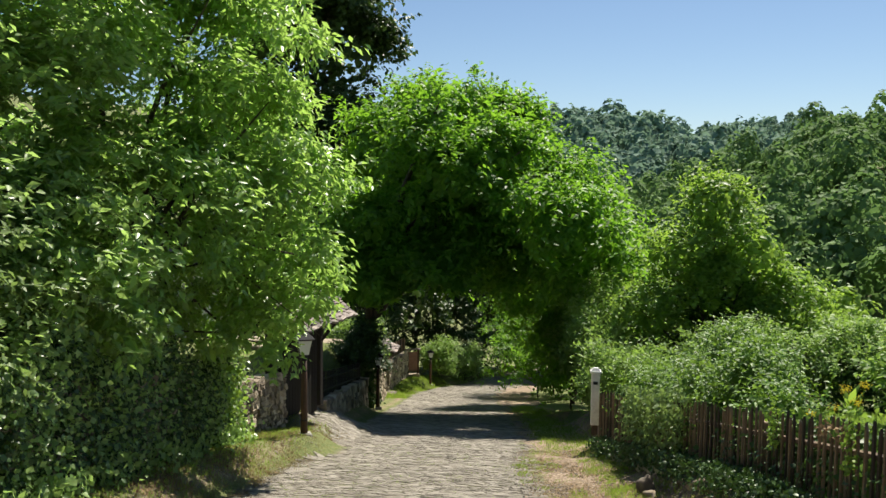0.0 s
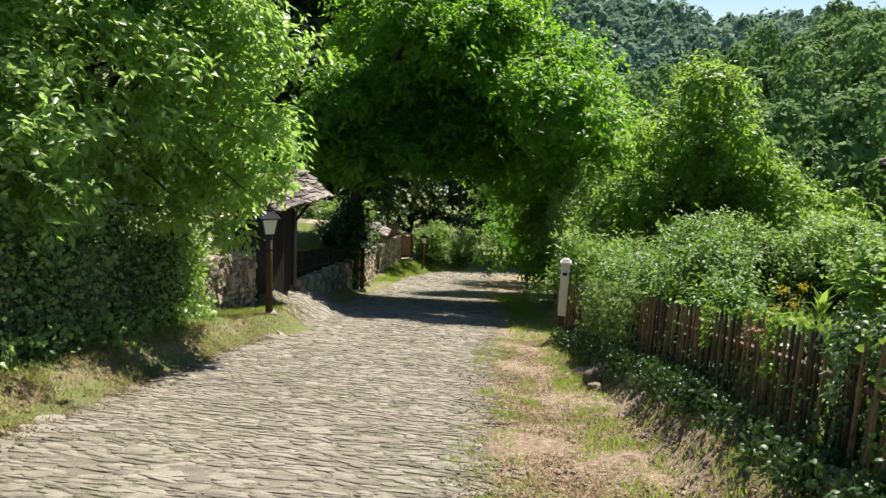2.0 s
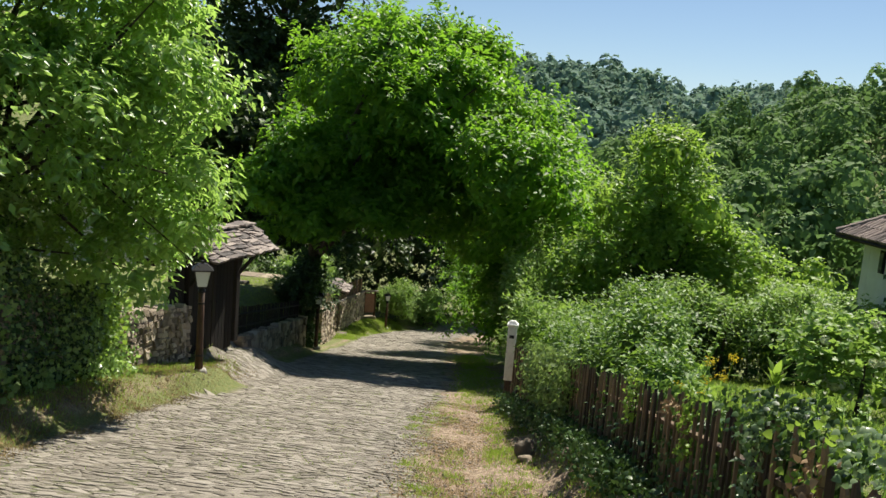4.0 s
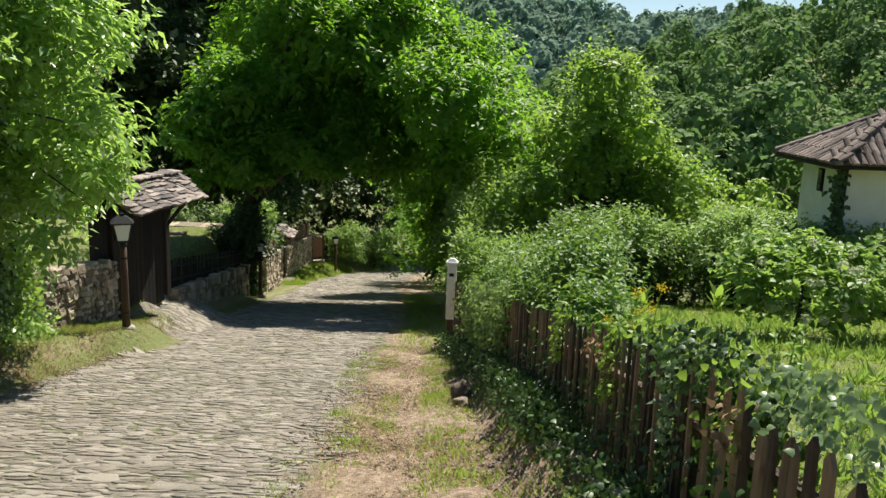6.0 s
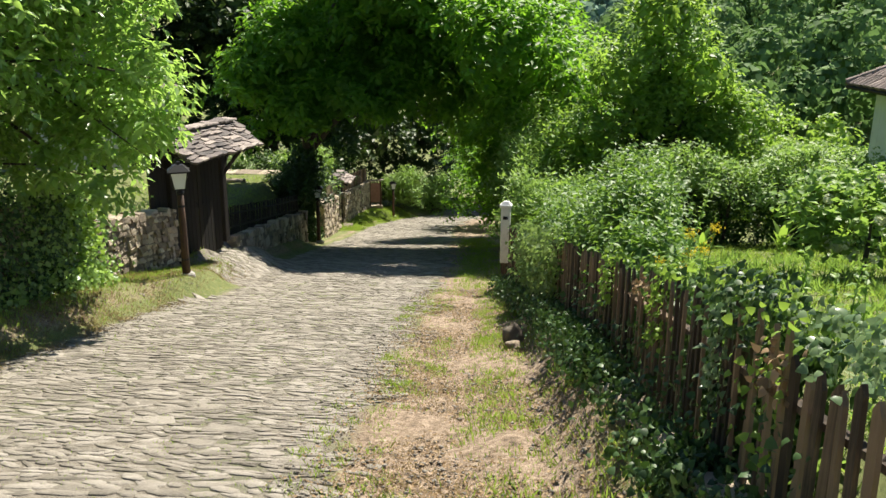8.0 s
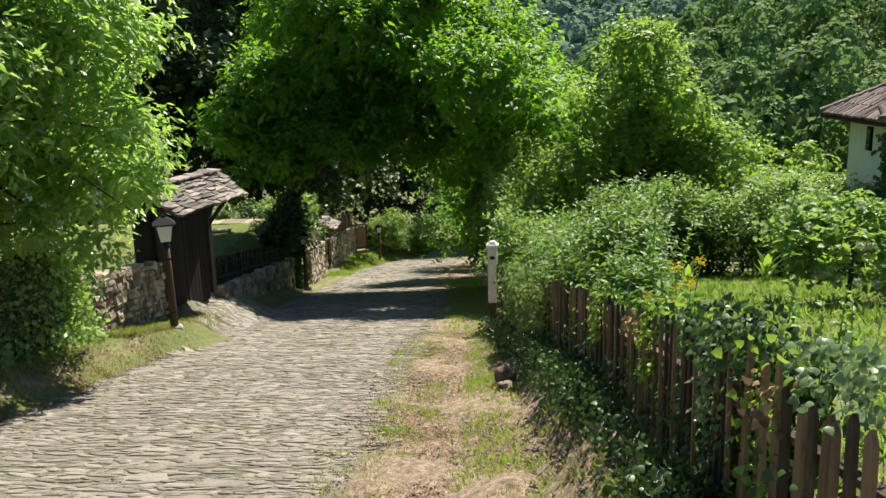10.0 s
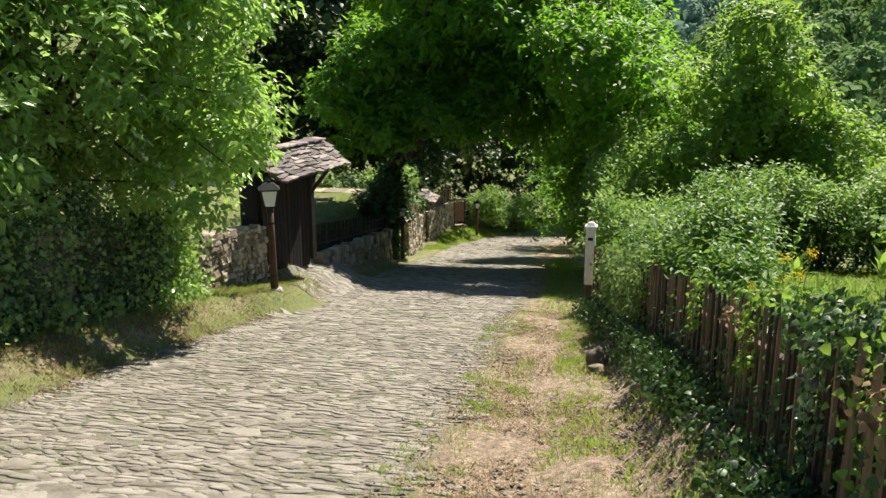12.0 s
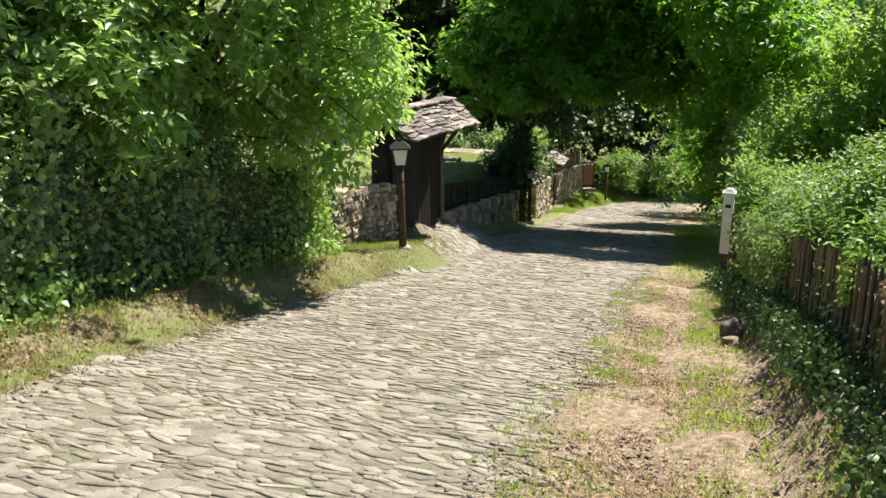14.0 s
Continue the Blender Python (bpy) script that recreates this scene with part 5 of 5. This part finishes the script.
blades("verge_grass", "short green grass on the left verge", L_GRASS, 61, 11000, tufts(lambda m, h: m - h - 1.5, lambda m, h: m - h - 0.15, 4.5, 19, 900, 0.09, 1.2), 0.09)
blades("verge_grass", "dry straw-coloured grass along the left verge", L_DRY, 62, 26000, tufts(lambda m, h: m - h - 1.3, lambda m, h: m - h + 0.15, 4.5, 19, 700, 0.10, 1.2), 0.07, 0.9)
blades("strip_grass", "dry trampled grass on the earth strip", L_DRY, 63, 22000, tufts(lambda m, h: m + h - 0.05, 3.0, 3.6, 17, 1500, 0.09, 1.4), 0.045, 1.4, 0.008)
blades("strip_grass", "green grass tufts along the fence side", L_GRASS, 64, 10000, tufts(lambda m, h: m + h + 0.9, 3.0, 3.8, 17, 420, 0.07, 1.4), 0.075, 0.6, 0.008)
blades("strip_grass", "sparse grass tufts between the strip and the paving", L_GRASS, 65, 4500, tufts(lambda m, h: m + h - 0.25, lambda m, h: m + h + 0.6, 4.5, 17, 110, 0.07, 1.2), 0.07, 0.7)
blades("joint_moss", "low green grass in the paving joints", L_GRASS, 66, 13000, tufts(lambda m, h: m - h, lambda m, h: m + h, 5, 18, 300, 0.13, 1.1), 0.03, 1.0)
blades("meadow_grass", "tall bright meadow grass and weeds in the garden", L_GRASS, 67, 48000, tufts(3.45, 12.5, 3.0, 19.5, 6000, 0.12, 1.0), 0.12, 0.8, 0.007)
blades("meadow_weeds", "broad-leaved weeds standing among the meadow grass", L_PALE, 75, 9000, tufts(3.45, 9.0, 3.4, 16, 420, 0.05, 1.0), 0.20, 1.1, 0.022, "weeds")
blades("lawn_grass", "sunlit mown lawn on the terrace", L_GRASS, 68, 16000, tufts(-9.0, -3.65, 20, 35, 3000, 0.15), 0.07, 0.6, 0.012)
blades("bank_grass", "green grass bank below the far wall", L_GRASS, 69, 14000, tufts(lambda m, h: m - h - 1.8, lambda m, h: m - h - 0.1, 38, 50, 700, 0.15), 0.14, 0.6, 0.012)
blades("roadside_grass", "tall grass and weeds along the shady right edge", L_GRASS, 70, 7000, tufts(lambda m, h: m + h + 0.5, lambda m, h: m + h + 1.6, 17, 34, 500, 0.14), 0.12, 0.8, 0.008)


def litter(name, label, mat, seed, n, where, size):
    rng = np.random.default_rng(seed)
    x, y = where(rng, n)
    base = np.stack([x, y, ground_z(x, y) + 0.012 + 0.01 * rng.random(n)], -1)
    tip = ball(rng, n) * np.array([1, 1, 0.25])
    ln = size * (0.4 + rng.random(n))
    return tagged(put(name, leaf_mesh(name, base, tip, ball(rng, n) * 0.5 + np.array([0, 0, 1.0]), ln, ln * 0.6, mat)), label, "litter", kind="stuff")


L_LITTER = leaf_material("fallen_leaf", (0.10, 0.06, 0.03), (0.40, 0.29, 0.17), (0.3, 0.2, 0.1), 0.1, 0.8)
litter("leaf_litter", "dry fallen leaves and bits on the earth strip", L_LITTER, 71, 14000, tufts(lambda m, h: m + h - 0.1, 2.9, 4.5, 17, 2500, 0.15, 1.2), 0.028)
litter("leaf_litter", "dry fallen leaves along the foot of the ivy wall", L_LITTER, 72, 5000, tufts(lambda m, h: m - h - 1.5, lambda m, h: m - h - 0.1, 4.5, 15, 500, 0.15, 1.2), 0.045)


creeper("dry_creeper", "withered reddish-brown creeper on the pickets", L_LITTER, 76, [(FENCE_X(y) - 0.03, y, FENCE_TOP(y) - 0.18, FENCE_TOP(y) - 0.04) for y in (6.5, 6.8, 7.1)], 90, 0.035, 0.03, False, 0.4)
creeper("dry_creeper", "withered brown leaves caught among the ivy", L_LITTER, 77, [(FENCE_X(y) - 0.05, y, FENCE_TOP(y) - 0.30, FENCE_TOP(y) - 0.06) for y in (4.5, 4.62, 4.75)], 40, 0.04, 0.03, True, 0.5)


def pebbles(name, label, seed, n, where):
    """Loose little stones, lying half sunk in the earth."""
    rng = np.random.default_rng(seed)
    x, y = where(rng, n)
    r = 0.006 + 0.016 * rng.random(n) ** 3
    oct6 = np.array([(1, 0, 0), (0, 1, 0), (-1, 0, 0), (0, -1, 0), (0, 0, 1), (0, 0, -1)], float)
    a = 6.28 * rng.random((n, 1))
    v = oct6[None] * rng.uniform(0.6, 1.3, (n, 6, 1)) * r[:, None, None] * np.array([1.2, 1.2, 0.7])
    v = np.stack([v[..., 0] * np.cos(a) - v[..., 1] * np.sin(a), v[..., 0] * np.sin(a) + v[..., 1] * np.cos(a), v[..., 2]], -1)
    v += np.stack([x, y, ground_z(x, y) + 0.012], -1)[:, None]
    f = np.array([(0, 1, 4), (1, 2, 4), (2, 3, 4), (3, 0, 4), (1, 0, 5), (2, 1, 5), (3, 2, 5), (0, 3, 5)])
    return tagged(put(name, np_mesh(name, v.reshape(-1, 3), (f[None] + 6 * np.arange(n)[:, None, None]).reshape(-1, 3), M_COBBLE)), label, "pebbles", kind="stuff")


pebbles("pebbles", "small loose stones strewn over the earth strip", 73, 6000, tufts(lambda m, h: m + h - 0.3, 2.8, 4.0, 17, 3000, 0.1, 1.2))
pebbles("pebbles", "small loose stones along the left road edge", 74, 1500, tufts(lambda m, h: m - h - 0.5, lambda m, h: m - h + 0.3, 4.5, 17, 1400, 0.1, 1.2))


def goldenrod(x, y, h, seed):
    rng = np.random.default_rng(seed)
    z = gz(x, y)
    t = thing("goldenrod", (x, y, z), "tall weed with yellow flower heads behind the fence", "flower", "flowers behind the fence")
    for s in range(3):
        a = 6.28 * rng.random()
        tip = Vector((0.14 * math.cos(a), 0.14 * math.sin(a), h * (0.75 + 0.25 * rng.random())))
        part("stem", bm_tube([(0.02 * s, 0, -0.05), tip * 0.55, tip], [0.006, 0.005, 0.003], 5), L_PALE, t)
        n = 34
        f = 0.15 + 0.7 * rng.random(n)
        put("foliage", leaf_mesh("foliage", np.array(tip) * f[:, None], ball(rng, n) + (0, 0, 0.3), ball(rng, n) + (0, 0, 1), 0.10 + 0.05 * rng.random(n), np.full(n, 0.022), L_PALE), t)
        n = 60
        b = np.array(tip) + rng.normal(size=(n, 3)) * (0.024, 0.024, 0.022)
        put("flower_head", leaf_mesh("flower_head", b, ball(rng, n) + (0, 0, 0.4), ball(rng, n), np.full(n, 0.018), np.full(n, 0.011), L_YELLOW), t, "yellow flower head")["kind"] = "stuff"


for k, (x, y, h) in enumerate([(3.72, 7.85, 0.98), (3.70, 8.4, 0.78)]):
    goldenrod(x, y, h, 200 + k)


def hedge(label, lobes, mat, seed, twigs, leaf=0.1):
    rng = np.random.default_rng(seed)
    t = thing("garden_hedge", (0, 0, 0), label, "hedge")
    put("foliage", leaf_mesh("foliage", *spray(rng, lobes, twigs, 9, leaf, 0.3, 0.15, hole=0.15, lump=0.4, pads=16), mat), t)
    for k, lb in enumerate(lobes[::2]):
        part("stem", bm_tube([(lb[0], lb[1], gz(lb[0], lb[1]) - 0.1), (lb[0] + 0.1, lb[1], lb[2]), (lb[0], lb[1] + 0.1, lb[2] + lb[5] * 0.5)], [0.05, 0.035, 0.01], 6), M_BARK, t)


# Added fill in shade-coloured leaves, so gaps in the bank's leafage stay dark.
hedge("added shade-dark thicket filling the bank behind the ivy wall", [(-5.75 + 0.12 * math.sin(k * 2.2), 4.6 + 0.95 * k, gz(-5.6, 4.6 + 0.95 * k) + 1.1 + 0.35 * math.sin(k * 1.7), 0.75, 0.8, 1.75) for k in range(11)], L_SHADE, 96, 3200, 0.13)
hedge("bramble drapes hanging over the ivy wall", [(-4.6, 5.0 + 1.15 * k, gz(-4.3, 5.0 + 1.15 * k) + 1.75 + 0.3 * math.sin(k * 2.7), 0.5, 0.75, 0.5) for k in range(8)], L_ELDER, 97, 700, 0.1)
# Two added backdrops in shade-coloured leaves, to darken what lies behind lawn and bend.
hedge("shade-dark leafy hedge behind the lawn wall", [(-10.4 + 1.25 * k, 38.0 - 0.15 * k, gz(-10.4 + 1.25 * k, 38.0) + 1.3, 1.0, 0.9, 1.2 + 0.3 * math.sin(k * 2.1)) for k in range(6)], L_SHADE, 94, 1300, 0.16)
hedge("shade-dark thicket closing the view where the lane bends", [(-4.6 + 1.4 * k, 55.5 + 0.2 * math.sin(k), gz(-4.6 + 1.4 * k, 55.5) + 1.7, 1.1, 0.9, 1.7 + 0.3 * math.sin(k * 1.9)) for k in range(8)], L_SHADE, 95, 1500, 0.2)
# Light put into leaf colour: the hedge's shaded base dark, its top pale.
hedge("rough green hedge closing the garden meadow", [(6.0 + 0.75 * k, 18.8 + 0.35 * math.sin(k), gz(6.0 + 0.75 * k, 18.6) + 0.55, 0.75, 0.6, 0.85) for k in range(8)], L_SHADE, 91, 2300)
hedge("hedge top in pale leaves that stand for its sunlit growth", [(5.9 + 0.8 * k, 18.7 + 0.3 * math.sin(k * 1.7), gz(5.9 + 0.8 * k, 18.7) + 1.45 + 0.15 * math.sin(k * 2), 0.75, 0.8, 0.42) for k in range(8)], L_PALE, 93, 1700)
hedge("leafy shrubs in front of the tiled house", [(10.0 + 0.9 * k, 17.2 - 0.2 * math.sin(k * 1.7), gz(10 + 0.9 * k, 17.2) + 0.65, 0.8, 0.75, 0.95 + 0.25 * math.sin(k * 2.3)) for k in range(6)], L_PALE, 92, 1900)


# a hydrangea-like bush with pale heads at the meadow's side
def blossom_bush():
    rng = np.random.default_rng(19)
    at = (7.2, 12.2, gz(7.2, 12.2))
    t = thing("blossom_bush", at, "green bush with round cream flower heads in the meadow", "bush")
    put("crown", leaf_mesh("crown", *spray(rng, [(0, 0, 0.7, 0.8, 0.8, 0.65), (0.7, 0.4, 0.8, 0.7, 0.7, 0.65), (-0.3, 0.5, 0.9, 0.5, 0.5, 0.5)], 500, 8, 0.13, 0.25, 0.1, wide=0.7), L_PALE), t)
    for k in range(34):
        d = ball(rng, 1)[0] * (0.8, 0.8, 0.6)
        c = np.array([0.15, 0.1, 0.8]) + d * (1.05, 1.05, 0.9)
        n = 40
        o = ball(rng, n)
        put("flower_head", leaf_mesh("flower_head", c + o * 0.055, np.cross(o, ball(rng, n)), o, np.full(n, 0.05), np.full(n, 0.04), L_WHITEB), t)
    part("stem", bm_tube([(0, 0, -0.1), (0.05, 0, 0.4), (0.1, 0.1, 0.8)], [0.04, 0.03, 0.01], 6), M_BARK, t)


blossom_bush()


def broad_plant(x, y, h, seed):
    """A clump of long upright leaves on short stalks."""
    rng = np.random.default_rng(seed)
    t = thing("broad_leaf_plant", (x, y, gz(x, y)), "clump of long bright green leaves before the hedge", "plant", "broad plants by the hedge")
    part("stem", bm_tube([(0, 0, -0.05), (0.01, 0, h * 0.3), (0.02, 0.01, h * 0.55)], [0.02, 0.015, 0.006], 6), L_PALE, t)
    for k in range(9):
        a, z = 2.4 * k + 0.5 * rng.random(), h * (0.05 + 0.05 * k)
        d = np.array([[0.55 * math.cos(a), 0.55 * math.sin(a), 0.9]])
        ln = np.array([h * (0.42 + 0.2 * rng.random())])
        put("leaf", leaf_mesh("leaf", np.array([[0.01, 0, z]]), d, np.array([[-math.cos(a), -math.sin(a), 0.6]]), ln, ln * 0.34, L_HAZEL, True), t)


for k, (x, y, h) in enumerate([(8.6, 16.0, 1.0), (9.3, 15.6, 0.7), (7.9, 16.6, 0.8), (6.2, 15.8, 0.6)]):
    broad_plant(x, y, h, 230 + k)


# ---- paving stones, last ----
def paving():
    rng = np.random.default_rng(101)
    road = thing("cobbled_road", (0, 0, 0), "sunlit cobbled lane of worn flat grey-beige stones", "road", kind="structure")
    cx, cy, ln, dp = [], [], [], []
    y = -4.0
    while y < 56:
        far = 1.6 if y < 3 else 1.0 if y < 13 else 1.3 if y < 22 else 1.9
        row = (0.034 + 0.06 * rng.random()) * far
        m, h = (float(v) for v in road_mid(y))
        x = m - h - 0.08 + 0.2 * rng.random() + float(verge_in(y))
        lim = m + h + 0.12 * rng.normal()
        while x < lim:
            l = (0.11 + 0.24 * rng.random() ** 1.6) * (1.0 if y < 13 else 1.2 if y < 22 else 1.6)
            # here and there a patch of broad flat slabs
            slabby = math.sin(x * 1.9 + 0.7 * y) * math.sin(y * 1.1 - 0.6 * x + 1.0) > 0.55
            big = rng.random() < (0.26 if slabby else 0.03)
            cx.append(x + l / 2), cy.append(y - 0.13 * (x - m) + 0.06 * math.sin(x * 2.3 + y * 0.9) + 0.012 * rng.normal())
            ln.append(l * (1.25 if big else 1)), dp.append(row * (0.75 + 0.45 * rng.random() + (1.5 * rng.random() + 0.6 if big else 0)))
            x += l + 0.006 + (0.05 * rng.random() if rng.random() < 0.2 else 0)
        y += row * 0.97
    # the apron before the gate
    y = 17.5
    while y < 22.4:
        x = (-3.62 if y > 18.4 else -3.3) + 0.1 * rng.random()
        while x < -2.5:
            l = 0.14 + 0.14 * rng.random()
            cx.append(x + l / 2), cy.append(y + 0.02 * rng.normal()), ln.append(l), dp.append(0.11 + 0.03 * rng.random())
            x += l + 0.01
        y += 0.12
    cx, cy, ln, dp = (np.array(v) for v in (cx, cy, ln, dp))
    gap = rng.random(len(cx)) < 0.06
    cx, cy, ln, dp = cx[~gap], cy[~gap], ln[~gap], dp[~gap]
    n, K = len(cx), 6
    ang = (2 * np.pi * np.arange(K) / K)[None] + rng.uniform(-0.3, 0.3, (n, K)) + rng.random((n, 1)) * 6.28
    rad = rng.uniform(0.60, 1.25, (n, K))
    ux, uy = np.cos(ang) * rad, np.sin(ang) * rad
    # squarish outline
    k = 1 / np.maximum(np.maximum(np.abs(ux), np.abs(uy)), 0.6) * 0.5 + 0.45
    ux, uy = ux * k, uy * k
    px, py = ux * ln[:, None] * 0.56, uy * dp[:, None] * 0.60
    turn = rng.normal(size=(n, 1)) * 0.2 - 0.16
    px, py = px * np.cos(turn) - py * np.sin(turn), px * np.sin(turn) + py * np.cos(turn)
    rise = 0.002 + 0.0065 * rng.random(n)
    tx, ty = 0.025 * rng.normal(size=(n, 1)), 0.035 * rng.normal(size=(n, 1))
    rings = []
    for s, dz in ((1.05, -0.04), (1.0, -0.003), (0.93, 0.0)):
        X, Y = cx[:, None] + px * s, cy[:, None] + py * s
        Z = ground_z(X, Y) + rise[:, None] + dz + tx * px + ty * py
        rings.append(np.stack([X, Y, Z], -1))
    V = np.stack(rings, 1).reshape(n, 3 * K, 3)
    F = []
    for a in range(2):
        for i in range(K):
            j = (i + 1) % K
            F += [(a * K + i, a * K + j, a * K + K + j), (a * K + i, a * K + K + j, a * K + K + i)]
    F += [(2 * K, 2 * K + i, 2 * K + i + 1) for i in range(1, K - 1)]
    F = np.array(F)
    near = np.where((cy > 6.6) & (cy < 8.4) & (cx > -2.9) & (cx < 1.0))[0][:300]
    rest = np.setdiff1d(np.arange(n), near)
    faces = (F[None] + (np.arange(len(rest)) * 3 * K)[:, None, None]).reshape(-1, 3)
    ob = put("paving", np_mesh("paving", V[rest].reshape(-1, 3), faces, M_COBBLE), road)
    ob["kind"] = "stuff"
    for i in near:
        c = V[i].mean(0)
        put("cobblestone", np_mesh("cobblestone", V[i] - c, F, M_COBBLE), road, m=Matrix.Translation(c.tolist()))


paving()
